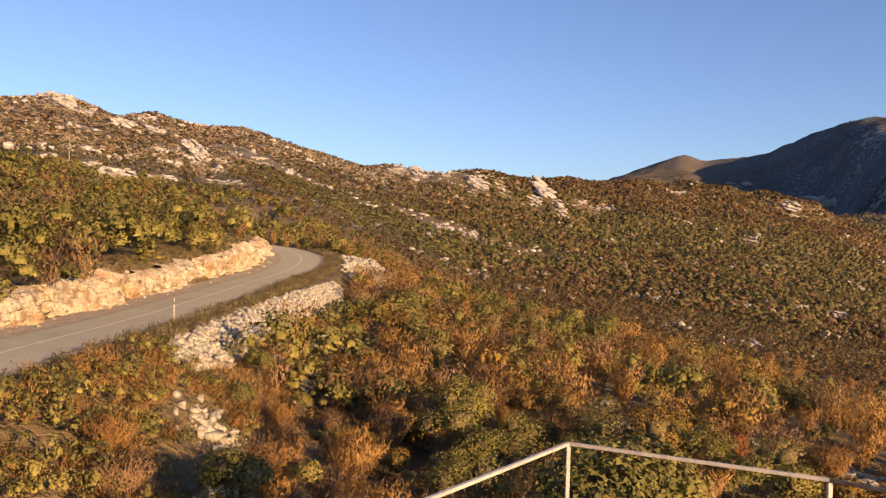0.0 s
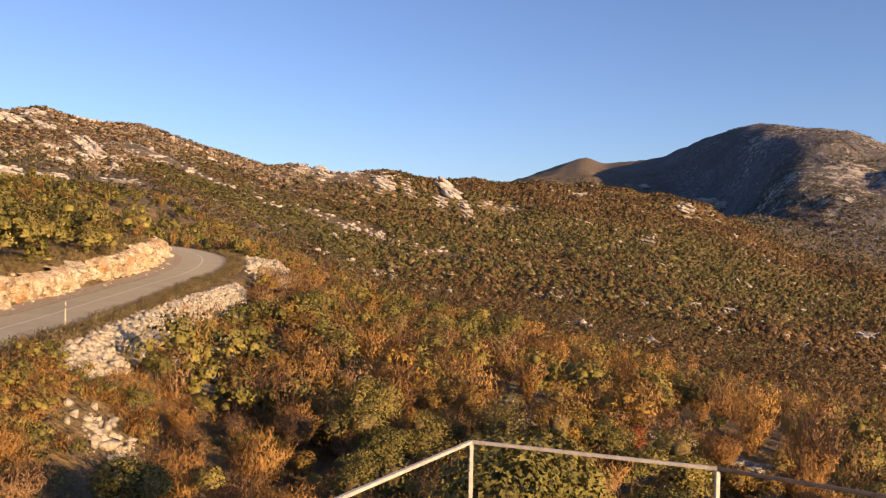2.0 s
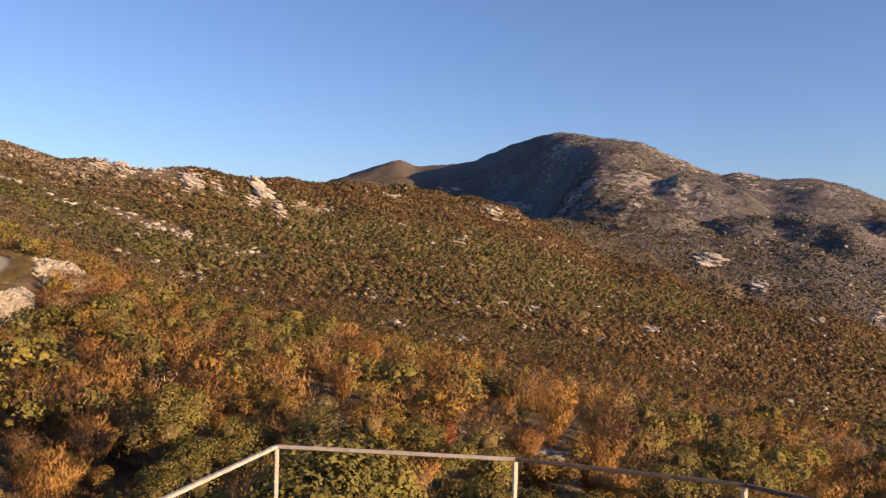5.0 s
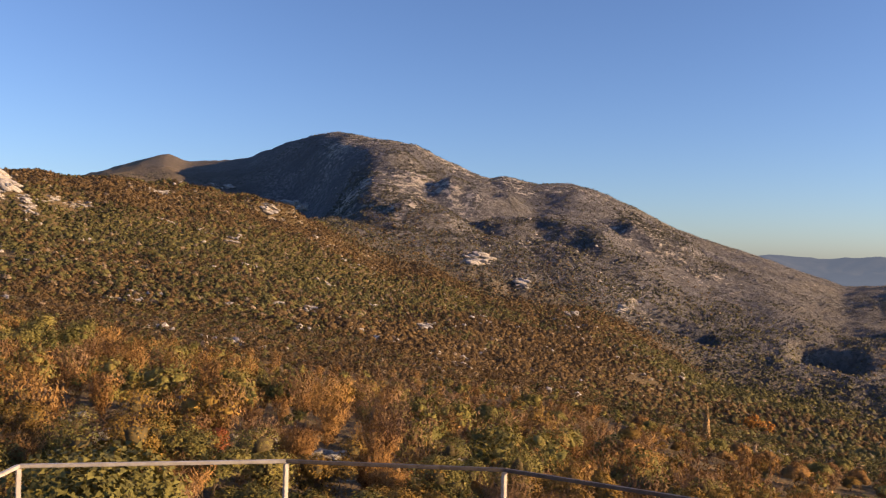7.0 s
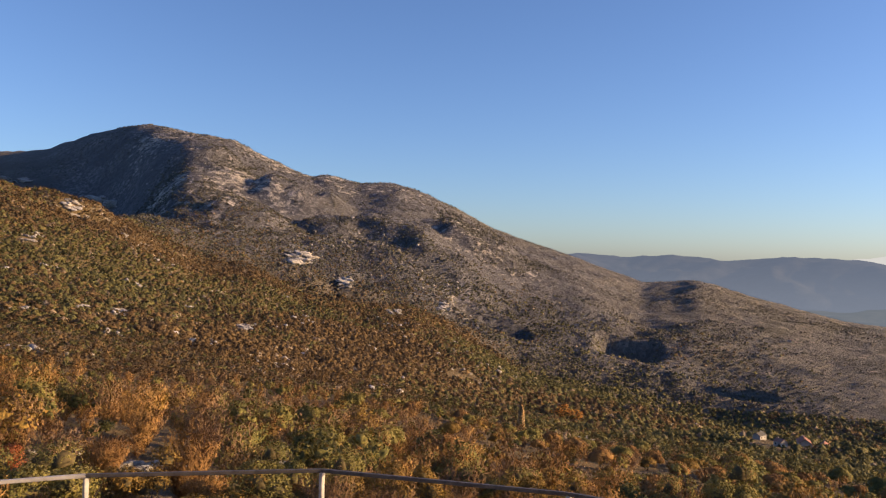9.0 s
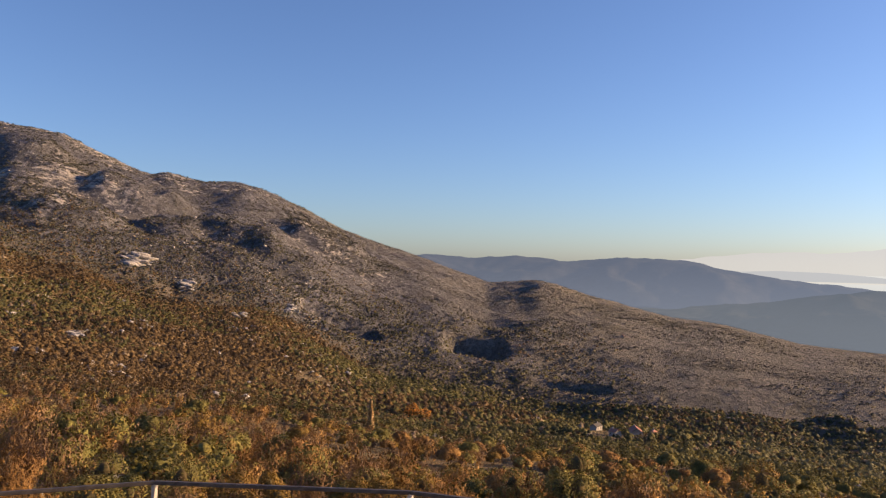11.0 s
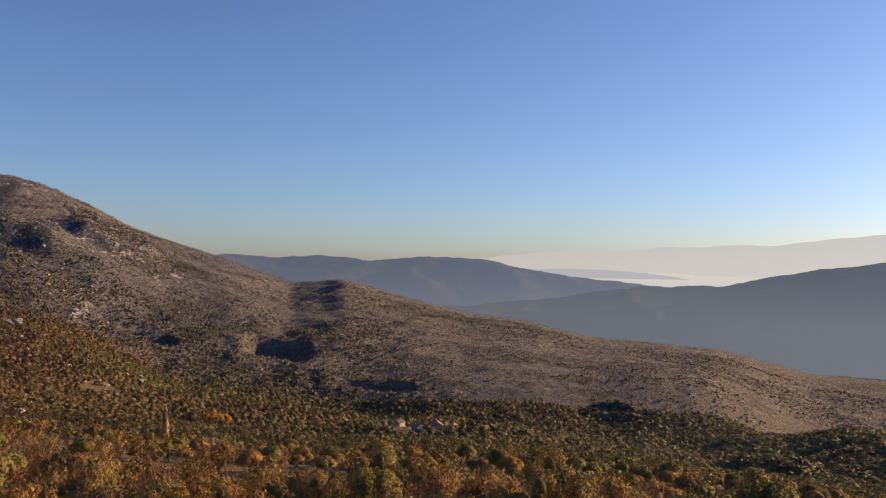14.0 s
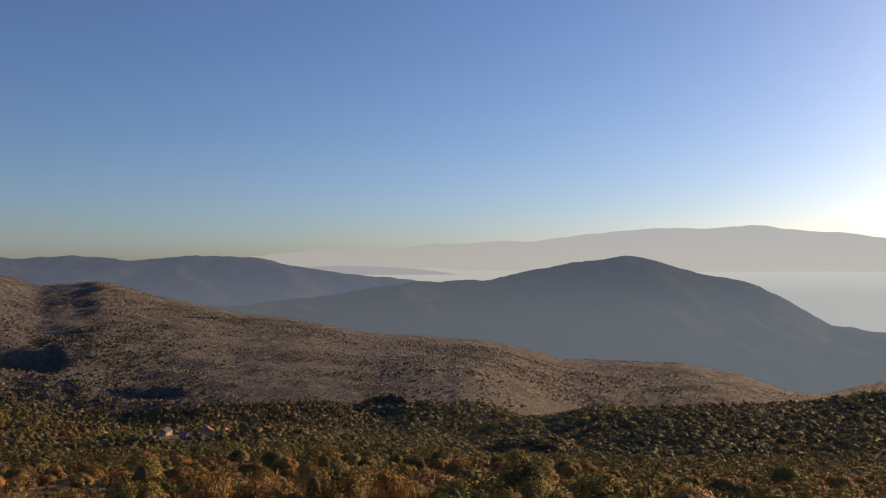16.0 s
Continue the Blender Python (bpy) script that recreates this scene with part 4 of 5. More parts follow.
def crag(bearing, angle, wide, high, slant, label, group, seed):
    """A broken limestone outcrop: slabs and blocks that stand out of the slope, some leaning downhill."""
    rs = np.random.default_rng(seed)
    far = meets(bearing, angle)
    metre = radians(1) * far
    fx, fy = far * math.sin(radians(bearing)), far * math.cos(radians(bearing))
    foot = Vector((fx, fy, float(height_at(fx, fy))))
    rock = thing("limestone_crag", *foot, 0, label, "rock outcrop", group)
    for _ in range(int(12 + 40 * min(wide * high, 1.4))):
        h = rs.uniform(-0.62, 0.32) * high
        b = bearing + rs.uniform(-0.5, 0.5) * wide * (1 - 0.55 * slant) - slant * h * 0.9
        d = meets(b, angle + h)
        if abs(d - far) > 0.25 * far:
            d = far
        x, y = d * math.sin(radians(b)), d * math.cos(radians(b))
        size = metre * min(wide, 2.2 * high) * (0.08 + 0.16 * rs.random()**1.6)
        m = Matrix.Translation(Vector((x, y, float(height_at(x, y)) + size * 0.5)) - foot) @ pose(0, 0, 0, rs.normal() * 10, slant * 30, -bearing + rs.normal() * 28)
        block = new("block", BLOCKS[rs.integers(6)])
        block.parent = rock
        block.matrix_basis = m @ Matrix.Diagonal((*(Vector((1.25, 0.85, 0.75)) * size * (0.8 + 0.4 * rs.random())), 1))
        CRAG_SITES.append((x, y, size * 1.3 + 1.6))
        CRAG_SITES.append((x - (size + 3) * math.sin(radians(b)), y - (size + 3) * math.cos(radians(b)), size * 1.0 + 1.4))


for k, (rows, label, group) in enumerate(((RIDGE_CRAGS, "pale grey limestone crag breaking out of the ridge", "crags along the ridge"), (HILL_CRAGS, "pale limestone crag on the stony hill", "crags on the stony hill"),
                                          (TRACK_CRAGS, "pale stone ledge propping the old track", "ledges of the old track"), (SLOPE_CRAGS, "pale limestone outcrop among the scrub", "outcrops in the scrub"))):
    for i, row in enumerate(rows):
        crag(*row, label, group, 100 * k + i)

# smaller broken rock over the mountain: bearing, angle, number, spread
cx, cy, cs = [], [], []
for b, e, count, spread in ((52, 0.2, 44, 60), (47, 0.8, 60, 70), (44, 2.0, 60, 70), (31, 6.0, 80, 80), (36, 4.2, 70, 80), (27.6, 7.8, 30, 14), (27.9, 6.8, 30, 14), (41, 0.6, 50, 50), (49, -1.0, 40, 40), (45, -0.5, 40, 40)):
    d = meets(b, e)
    u, w = rs.normal(size=count) * spread * 0.7, rs.normal(size=count) * spread
    sb_, cb_ = math.sin(radians(b)), math.cos(radians(b))
    cx.append(d * sb_ + u * cb_ + w * sb_)
    cy.append(d * cb_ - u * sb_ + w * cb_)
    cs.append(2.8 * (0.25 + 0.75 * rs.random(count)**2.0))
rubble("crags", np.concatenate(cx), np.concatenate(cy), np.concatenate(cs), CHIPS, M_CLIFF, "pale limestone rocks breaking out of the mountain", 0.2, 0.85, 9)

for px, py, n, spread, seed in ((-9.8, 74.2, 170, 2.2, 17), (-11.4, 41.0, 110, 1.5, 18)):
    rubble("rubble_bank", px + spread * 0.6 * rs.normal(size=n), py + spread * rs.normal(size=n), 0.08 + 0.3 * rs.random(n)**2, CHIPS, M_ROCK, "white limestone rubble spilled among the bushes", seed=seed)
# ribs of bare limestone that run along the slopes
rx_, ry_, rs_ = [], [], []
for k in range(120):
    b = -30 + 38 * rs.random() if k < 30 else 6 + 58 * rs.random()
    d = 265 + 560 * rs.random()
    count = int(rs.integers(5, 13))
    u, w = rs.normal(size=count) * 5.5, rs.normal(size=count) * 1.6
    sb_, cb_ = math.sin(radians(b)), math.cos(radians(b))
    rx_.append(d * sb_ + u * cb_ + w * sb_)
    ry_.append(d * cb_ - u * sb_ + w * cb_)
    rs_.append(0.7 + 1.6 * rs.random(count)**1.5)
rx_, ry_, rs_ = np.concatenate(rx_), np.concatenate(ry_), np.concatenate(rs_)
rubble("limestone_ribs", rx_, ry_, rs_, CHIPS, M_CLIFF, "ribs of bare pale limestone along the slope", 0.0, 0.8, 14, "stuff", height_at(rx_, ry_) + 0.5)

n = 14000
a, d = np.radians(-33 + 120 * rs.random(n)**1.5), 230 + 720 * np.sqrt(rs.random(n))
bx, by = np.sin(a) * d, np.cos(a) * d
keep = (fractal(bx, by, 90, 12, 0.6) + 0.35 * rockiness(bx, by)) > 0.33
rubble("scattered_stones", bx[keep], by[keep], 0.6 + 1.7 * rs.random(keep.sum())**2, CHIPS, M_CLIFF, "scattered pale stones between the shrubs", 0.0, 0.7, 10)

# ---------------------------------------------------------------- bushes and trees near the house
def clump_centres(rs, wide, high, n):
    """Lumps that make up an uneven crown."""
    c = rs.normal(size=(n, 3)) * np.array([wide * 0.26, wide * 0.26, high * 0.17])
    c[:, 2] += high * 0.6
    return c, (0.18 + 0.13 * rs.random(n)) * wide


def leafy_crown(seed, wide, high, count, size, material):
    rs = np.random.default_rng(seed)
    c, rad = clump_centres(rs, wide, high, 10)
    pick = rs.integers(len(c), size=count)
    d = rs.normal(size=(count, 3))
    d /= np.linalg.norm(d, axis=1)[:, None]
    d[:, 2] = np.where(d[:, 2] < -0.3, -d[:, 2], d[:, 2])
    p = c[pick] + d * (rad[pick] * (0.72 + 0.36 * rs.random(count)))[:, None]
    p[:, 2] = np.clip(p[:, 2], high * 0.08, None)
    inner = cores(rs, c, np.repeat((rad * 0.44)[:, None], 3, 1), 0.25)
    return bushy_mesh("crown", inner, leaves(rs, p, d, size, 1.0, 0.5), material, M_INNER)


def brush_crown(seed, wide, high, count, size, material):
    """An upright feathery crown of fine twigs that carry small dry leaves."""
    rs = np.random.default_rng(seed)
    v, out = fans(rs, np.zeros((1, 3)), np.array([wide]), np.array([high]), count, size, 7.0)
    me = quads_mesh("crown", v, triples(count))
    full_normals(me, out, 0.35)
    me.materials.append(material)
    return me


def stems(seed, wide, high, count, thick):
    rs = np.random.default_rng(seed + 500)
    bm = bmesh.new()
    for _ in range(count):
        a, out = rs.random() * math.tau, wide * (0.12 + 0.25 * rs.random())
        pts = [(0.1 * math.cos(a), 0.1 * math.sin(a), -0.3)]
        for k in range(1, 5):
            f = k / 4
            pts.append((math.cos(a) * out * f + rs.normal() * 0.06, math.sin(a) * out * f + rs.normal() * 0.06, high * 0.78 * f))
        tube(bm, pts, [thick * (1 - 0.2 * k) for k in range(5)], 5)
    me = bpy.data.meshes.new("stem")
    bm.to_mesh(me)
    bm.free()
    me.materials.append(M_BARK)
    return me


KINDS = {
    "oak_bush": ("olive green downy oak bush with dense leaves", M_GREEN, "leaf"),
    "hornbeam_bush": ("rust brown hornbeam bush with dry autumn leaves", M_RUST, "brush"),
    "maple_bush": ("golden yellow maple bush in autumn leaf", M_YELLOW, "leaf"),
    "twig_bush": ("bare pinkish grey bush of fine twigs", M_TWIG, "brush"),
    "smoke_bush": ("dark red smoke bush in autumn leaf", M_RED, "leaf"),
}
SHAPES = {}
for k, (name, (label, mat, habit)) in enumerate(KINDS.items()):
    SHAPES[name] = []
    for v in range(4):
        wide, high = 2.7 + 0.35 * v, 2.6 + 0.5 * ((v * 7 + k) % 4)
        crown = leafy_crown(k * 10 + v, wide, high, 5000, 0.08, mat) if habit == "leaf" else brush_crown(k * 10 + v, wide, high, 6200 if mat is M_RUST else 4800, 0.03 if mat is M_RUST else 0.025, mat)
        SHAPES[name].append((crown, stems(k * 10 + v, wide, high, 5, 0.045), high))


def plant(name, x, y, scale, turn, shape):
    label, mat, habit = KINDS[name]
    crown, stem, high = SHAPES[name][shape]
    ob = thing(name, x, y, float(height_at(x, y)), turn, label, "bush", name.replace("_", " ") + "es on the near slope")
    ob.scale = (scale, scale, scale * (0.9 + 0.25 * ((shape * 5 + int(turn)) % 3) / 2))
    for nm, me in (("crown", crown), ("stem", stem)):
        p = new(nm, me)
        p.parent = ob
    return ob


def clear_of_road(x, y):
    side, _, where = road_frame(np.asarray(x, float), np.asarray(y, float))
    return (side > np.where(where < 80, bank_foot(where) + 1.2, np.where(where < 100, 15.0, 9.0))) | (side < -7.2) | (np.abs(side) > 900)


def spaced(rs, a0, a1, r0, r1, gap, tries):
    """Places over a sector, none nearer than the gap to another."""
    cell, out = {}, []
    a = np.radians(a0 + (a1 - a0) * rs.random(tries))
    d = np.sqrt(r0**2 + (r1**2 - r0**2) * rs.random(tries))
    for x, y in zip(np.sin(a) * d, np.cos(a) * d):
        i, j = int(x // gap), int(y // gap)
        if any((x - p) ** 2 + (y - q) ** 2 < gap * gap for u in (-1, 0, 1) for w in (-1, 0, 1) for p, q in cell.get((i + u, j + w), ())):
            continue
        cell.setdefault((i, j), []).append((x, y))
        out.append((x, y))
    return np.array(out)


def choose(rs, x, y):
    """Which kind grows where: patches of each, greener to the left and uphill."""
    a = math.degrees(math.atan2(x, y))
    g = float(fractal(np.array([x]), np.array([y]), 22, 5)[0])
    u = rs.random() + 0.25 * g
    green = 0.42 if a > -10 else 0.3
    if u < green:
        return "oak_bush"
    if u < green + 0.34:
        return "hornbeam_bush"
    if u < green + 0.42:
        return "maple_bush"
    return "twig_bush"


rs = np.random.default_rng(31)
CLEARINGS = [(-11.4, 41.0, 2.6), (-11.0, 38.0, 2.2), (-9.6, 34.5, 2.2), (-9.4, 60, 1.6), (-14.0, 45.5, 1.2), (14.0, 59.0, 1.6), (20.5, 54.5, 2.6), (29.2, 53.6, 3.0), (-9.8, 74, 3.8), (28.0, 57.5, 2.4), (31.5, 50.0, 2.0), (43, 56, 2.2), (66, 2.3, 5.5), (58, 2.0, 4.0), (51, 1.8, 3.2)]
CLEARINGS += [(k * math.sin(radians(b)), k * math.cos(radians(b)), 0.5 * spread + 0.7) for b, d, count, spread in SPOTS if b > 0 for k in (d, d - 2.2)]
CLEARINGS += [(k * math.sin(radians(b)), k * math.cos(radians(b)), 1.5) for b, d, count, spread in SPOTS if b > 10 and count > 4 for k in (d - 4.5, d - 7)]
for x, y in spaced(rs, -33, 121, 28, 54, 2.65, 4400):
    if clear_of_road([x], [y])[0] and all(math.hypot(x - p, y - q) > c for p, q, c in CLEARINGS):
        low = 0.62 if x < -3 and y > 40 else (0.8 if x < -9 else 1.0)
        plant(choose(rs, x, y), x, y, (0.75 + 0.5 * rs.random()) * low, rs.random() * 360, int(rs.integers(4)))
# the big leafy bush just below the railing, and a red one on the slope
near_oak = thing("oak_tree", 4.2, 16.2, float(height_at(4.2, 16.2)), 30, "young green downy oak growing just below the terrace railing", "tree")
part("crown", leafy_crown(401, 5.0, 7.4, 14000, 0.1, M_GREEN), M_GREEN, near_oak)
part("trunk", stems(401, 3.4, 5.6, 4, 0.08), M_BARK, near_oak)
plant("smoke_bush", 17.3, 48.5, 1.0, 10, 1)
for name, x, y, scale, turn, shape in (("hornbeam_bush", -1.6, 53.2, 1.1, 40, 0), ("hornbeam_bush", -0.2, 49.6, 1.0, 130, 2), ("twig_bush", -2.8, 46.8, 0.95, 75, 1), ("hornbeam_bush", 1.6, 45.6, 0.9, 210, 3),
                                       ("maple_bush", -0.6, 57.0, 1.0, 15, 1), ("hornbeam_bush", -12.6, 30.6, 0.8, 300, 1)):
    plant(name, x, y, scale, turn, shape)


# ---------------------------------------------------------------- woods and scrub farther off
def thicket(name, x, y, wide, high, lumps, count, size, material, label, seed, plume=False, plain=False):
    """Bushes too many to count: each a crown of rounded clumps with loose leaf tufts over them."""
    rs = np.random.default_rng(seed)
    free = np.ones(len(x), bool)
    for p, q, r in CLEARINGS:
        free &= np.hypot(x - p, y - q) > r * 0.9
    x, y, wide, high = x[free], y[free], wide[free], high[free]
    n = len(x)
    z = height_at(x, y)
    d = rs.normal(size=(n, lumps, 3))
    d /= np.linalg.norm(d, axis=2)[..., None]
    d[..., 2] = np.abs(d[..., 2]) * 1.1 - 0.25
    foot = np.stack([x, y, z], 1)[:, None, :]
    half = np.stack([wide * 0.5, wide * 0.5, high * 0.5], 1)[:, None, :]
    fat = np.full((n, 1, 1), 0.85) if lumps == 1 else 0.34 + 0.2 * rs.random((n, lumps, 1)) + (0.1 if plain else 0.0)
    tone = rs.uniform(-1, 1, n)
    if plume:
        v, out = fans(rs, foot[:, 0], wide, high, count, size, 5.0)
        me = quads_mesh(name, v, triples(len(v) // 3))
        full_normals(me, out, 0.4)
        me.materials.append(material)
        set_tones(me, np.repeat(tone, count * 3))
        return tagged(new(name, me), label, "bushes", kind="stuff")
    c = foot + d * half * (0.0 if lumps == 1 else 0.6 if plain else 0.72) + half * np.array([0, 0, 0.9 if lumps > 1 else 0.6])
    rad = fat * half * np.array([1.0, 1.0, 1.05])
    inner = (domes if plain else cores)(rs, c.reshape(-1, 3), rad.reshape(-1, 3) * (1.0 if plain else 0.36))
    per = 6 if plain else 11
    inner = (inner[0], inner[1] + 0.6 * np.repeat(d.reshape(-1, 3), per, 0), inner[2])
    pick = rs.integers(lumps, size=(n, count))
    row = np.arange(n)[:, None]
    e = rs.normal(size=(n, count, 3))
    e /= np.linalg.norm(e, axis=2)[..., None]
    e[..., 2] = np.where(e[..., 2] < -0.2, -e[..., 2], e[..., 2])
    p = c[row, pick] + e * rad[row, pick] * (0.92 + 0.2 * rs.random((n, count, 1)) if plain else 0.6 + 0.5 * rs.random((n, count, 1)))
    v = leaves(rs, p.reshape(-1, 3), (e + 0.6 * d[row, pick]).reshape(-1, 3), np.repeat(size * np.sqrt(wide / 3), count), 1.0, 0.6)
    me = bushy_mesh(name, inner, v, material, None, 0.4 if plain else 0.3)
    set_tones(me, np.concatenate([np.repeat(tone, per * lumps), np.repeat(tone, count * 3)]))
    return tagged(new(name, me), label, "bushes", kind="stuff")


def scatter(rs, a0, a1, r0, r1, density):
    n = int(0.5 * radians(a1 - a0) * (r1**2 - r0**2) * density)
    a = np.radians(a0 + (a1 - a0) * rs.random(n))
    d = np.sqrt(r0**2 + (r1**2 - r0**2) * rs.random(n))
    x, y = np.sin(a) * d, np.cos(a) * d
    ok = clear_of_road(x, y)
    for p, q, c in CLEARINGS:
        ok &= np.hypot(x - p, y - q) > c
    return x[ok], y[ok]


def woods(r0, r1, density, lumps, tufts, size, seed):
    """A belt of mixed oak, hornbeam and maple; larger trees toward the valley."""
    rs = np.random.default_rng(seed)
    x, y = scatter(rs, -31, 120, r0, r1, density)
    a = np.degrees(np.arctan2(x, y))
    big = np.clip((a - 40) / 25, 0, 1)
    hollow = np.clip((a - 4) / 6, 0, 1) * np.clip((np.hypot(x, y) - 140) / 15, 0, 1)
    ok = rs.random(len(x)) < (1 - 0.68 * big) * (1 - 0.45 * hollow)
    x, y, a, big = x[ok], y[ok], a[ok], big[ok]
    g = fractal(x, y, 30, 6) + 0.6 * fractal(x, y, 120, 60)
    u = rs.random(len(x)) + 0.55 * g - 0.16 * np.clip((-7 - a) / 6, 0, 1) + 0.1 * big
    other = rs.random(len(x))
    u = np.where((a < -7) & (u > 0.43) & (other < 0.42), 0.0, u)
    u = np.where((a < -7) & (u > 0.43) & (other > 0.68), 2.0, u)
    kinds = [(-9, 0.43, M_GREEN, "olive green oak thicket on the slope", 1.0), (0.43, 0.76, M_RUST, "rust brown thicket on the slope", 2.0),
             (0.76, 0.81, M_YELLOW, "golden autumn thicket on the slope", 1.0), (0.81, 9, M_TWIG, "bare twiggy thicket on the slope", 2.4)]
    for k, (lo, hi, mat, label, stretch) in enumerate(kinds):
        m = (u >= lo) & (u < hi)
        w = (2.5 + 2.5 * rs.random(m.sum())**1.4) * (1 + 0.3 * big[m])
        w = w * (1 + np.clip((-7 - a[m]) / 5, 0, 1) * (0.25 if r1 < 200 else -0.15))
        w = w * (0.86 if stretch > 1.2 else 1.0)
        high = w * (0.85 + 0.4 * rs.random(m.sum())) * (1.2 if stretch > 1.2 else 1.0) / (1 + 0.2 * big[m])
        thicket("thicket", x[m], y[m], w, high, lumps if stretch <= 1.2 else lumps // 2 + 2, int(tufts * (1.5 if stretch > 1.2 else 1.0)), size * (0.36 if stretch > 1.2 else 1.0), mat, label, seed + 1 + k, stretch > 1.2)


woods(53, 130, 0.13, 8, 440, 0.168, 60)
woods(128, 250, 0.11, 5, 100, 0.31, 66)
t = 14 + 100 * rs.random(700)
sx, sy = from_road(t, -(6.7 + 3.4 * rs.random(700)))
thicket("low_scrub", sx, sy, 0.8 + 1.0 * rs.random(700), 0.6 + 0.8 * rs.random(700), 3, 110, 0.045, M_HEATH, "low dry heath along the top of the rock cut", 73, True)
ux, uy = scatter(rs, -33, 121, 33, 62, 0.4)
thicket("undergrowth", ux, uy, 0.9 + 1.1 * rs.random(len(ux)), 0.5 + 0.7 * rs.random(len(ux)), 3, 90, 0.042, M_RUST, "low brown undergrowth between the bushes", 74, True)
# low dark growth on the strip between the road and the tipped bank
t = 12 + 95 * rs.random(1300)
sx, sy = from_road(t, 3.9 + 2.7 * rs.random(1300))
thicket("low_scrub", sx, sy, 0.9 + 0.8 * rs.random(1300), 0.5 + 0.6 * rs.random(1300), 3, 120, 0.042, M_HEATH, "low olive brown heath along the road edge", 71, True)

# knee-high growth on the bank below the tipped stone
t = 24 + 56 * rs.random(620)
sx, sy = from_road(t, bank_foot(t) + 0.4 + 3.0 * rs.random(620))
thicket("low_scrub", sx, sy, 0.8 + 1.1 * rs.random(620), 0.6 + 0.9 * rs.random(620), 3, 120, 0.045, M_RUST, "low rusty growth on the bank below the road", 72, True)

for seed, mat, plume, label in ((75, M_GREEN, False, "low olive scrub on the bank nearest the house"), (76, M_RUST, True, "low rusty brush on the bank nearest the house")):
    t = 10 + 16.5 * rs.random(300)
    sx, sy = from_road(t, 6.2 + 6.4 * rs.random(300))
    thicket("low_scrub", sx, sy, 1.0 + 1.2 * rs.random(300), 0.8 + 1.1 * rs.random(300), 4, 240 if plume else 150, 0.04 if plume else 0.1, mat, label, seed, plume)


# ---------------------------------------------------------------- broad trees that stand over the thickets
def tree_crown(seed, wide, high, material):
    """A broad crown of rounded clumps with leaves all over them."""
    rs = np.random.default_rng(seed)
    n, count = 22, 3300
    d = rs.normal(size=(n, 3))
    d /= np.linalg.norm(d, axis=1)[:, None]
    d[:, 2] = np.abs(d[:, 2]) * 1.15 - 0.3
    rad = (0.13 + 0.08 * rs.random(n)) * wide
    c = d * np.array([wide * 0.36, wide * 0.36, high * 0.3]) + np.array([0, 0, high * 0.58])
    pick = rs.integers(n, size=count)
    e = rs.normal(size=(count, 3))
    e /= np.linalg.norm(e, axis=1)[:, None]
    e[:, 2] = np.where(e[:, 2] < -0.35, -e[:, 2], e[:, 2])
    p = c[pick] + e * (rad[pick] * (0.76 + 0.34 * rs.random(count)))[:, None]
    inner = cores(rs, c, np.repeat((rad * 0.72)[:, None], 3, 1))
    inner = (inner[0], inner[1] + 0.5 * np.repeat(d, 11, 0), inner[2])
    return bushy_mesh("crown", inner, leaves(rs, p, e + 0.7 * d[pick], 0.245, 1.0, 0.5), material, None, 0.2)


TREES = {"oak_tree": ("olive green downy oak with a broad lumpy crown", M_GREEN), "maple_tree": ("golden yellow maple with a broad crown", M_YELLOW), "hornbeam_tree": ("rust brown hornbeam with a broad crown", M_RUST)}
BROAD = {k: [(tree_crown(300 + 10 * i + v, 6.0 + 0.7 * v, 5.4 + 0.4 * v, mat), stems(300 + 10 * i + v, 5.0, 5.0, 4, 0.13)) for v in range(3)] for i, (k, (label, mat)) in enumerate(TREES.items())}
rs = np.random.default_rng(47)
for x, y in spaced(rs, 36, 119, 58, 245, 6.0, 7000):
    b = math.degrees(math.atan2(x, y))
    if any(math.hypot(x - p, y - q) < c + 3 for p, q, c in CLEARINGS):
        continue
    if rs.random() > 0.2 + 0.62 * min(1.0, max(0.0, (b - 38) / 18)) - 0.25 * (150 < math.hypot(x, y) < 225):
        continue
    u = rs.random()
    brown = min(1.0, max(0.0, (b - 44) / 14)) * min(1.0, max(0.35, (170 - math.hypot(x, y)) / 50))
    kind = "oak_tree" if u < 0.46 - 0.16 * brown else "maple_tree" if u < 0.64 - 0.26 * brown else "hornbeam_tree"
    ob = thing(kind, x, y, float(height_at(x, y)) - 0.4, rs.random() * 360, TREES[kind][0], "tree", kind.replace("_", " ") + "s on the slope")
    k = (0.5 + 0.42 * rs.random()**1.4) * (1 + 0.25 * min(1.0, max(0.0, (b - 52) / 10)) * min(1.0, max(-0.3, (math.hypot(x, y) - 110) / 40)))
    ob.scale = (k, k, k * (0.85 + 0.25 * rs.random()))
    for nm, me in zip(("crown", "trunk"), BROAD[kind][int(rs.integers(3))]):
        new(nm, me).parent = ob

HOUSES = [(73.0, 520), (71.6, 515), (70.3, 535), (74.2, 530)]


def strewn(rs, a0, a1, r0, r1, density):
    """Even cover: one place in each cell of a grid, shaken."""
    gap = density**-0.5
    gx, gy = np.meshgrid(np.arange(-r1, r1, gap), np.arange(-r1, r1, gap))
    x, y = (g.ravel() + gap * 0.9 * (rs.random(g.size) - 0.5) for g in (gx, gy))
    a, d = np.degrees(np.arctan2(x, y)), np.hypot(x, y)
    ok = (a > a0) & (a < a1) & (d > r0) & (d < r1)
    return x[ok], y[ok]


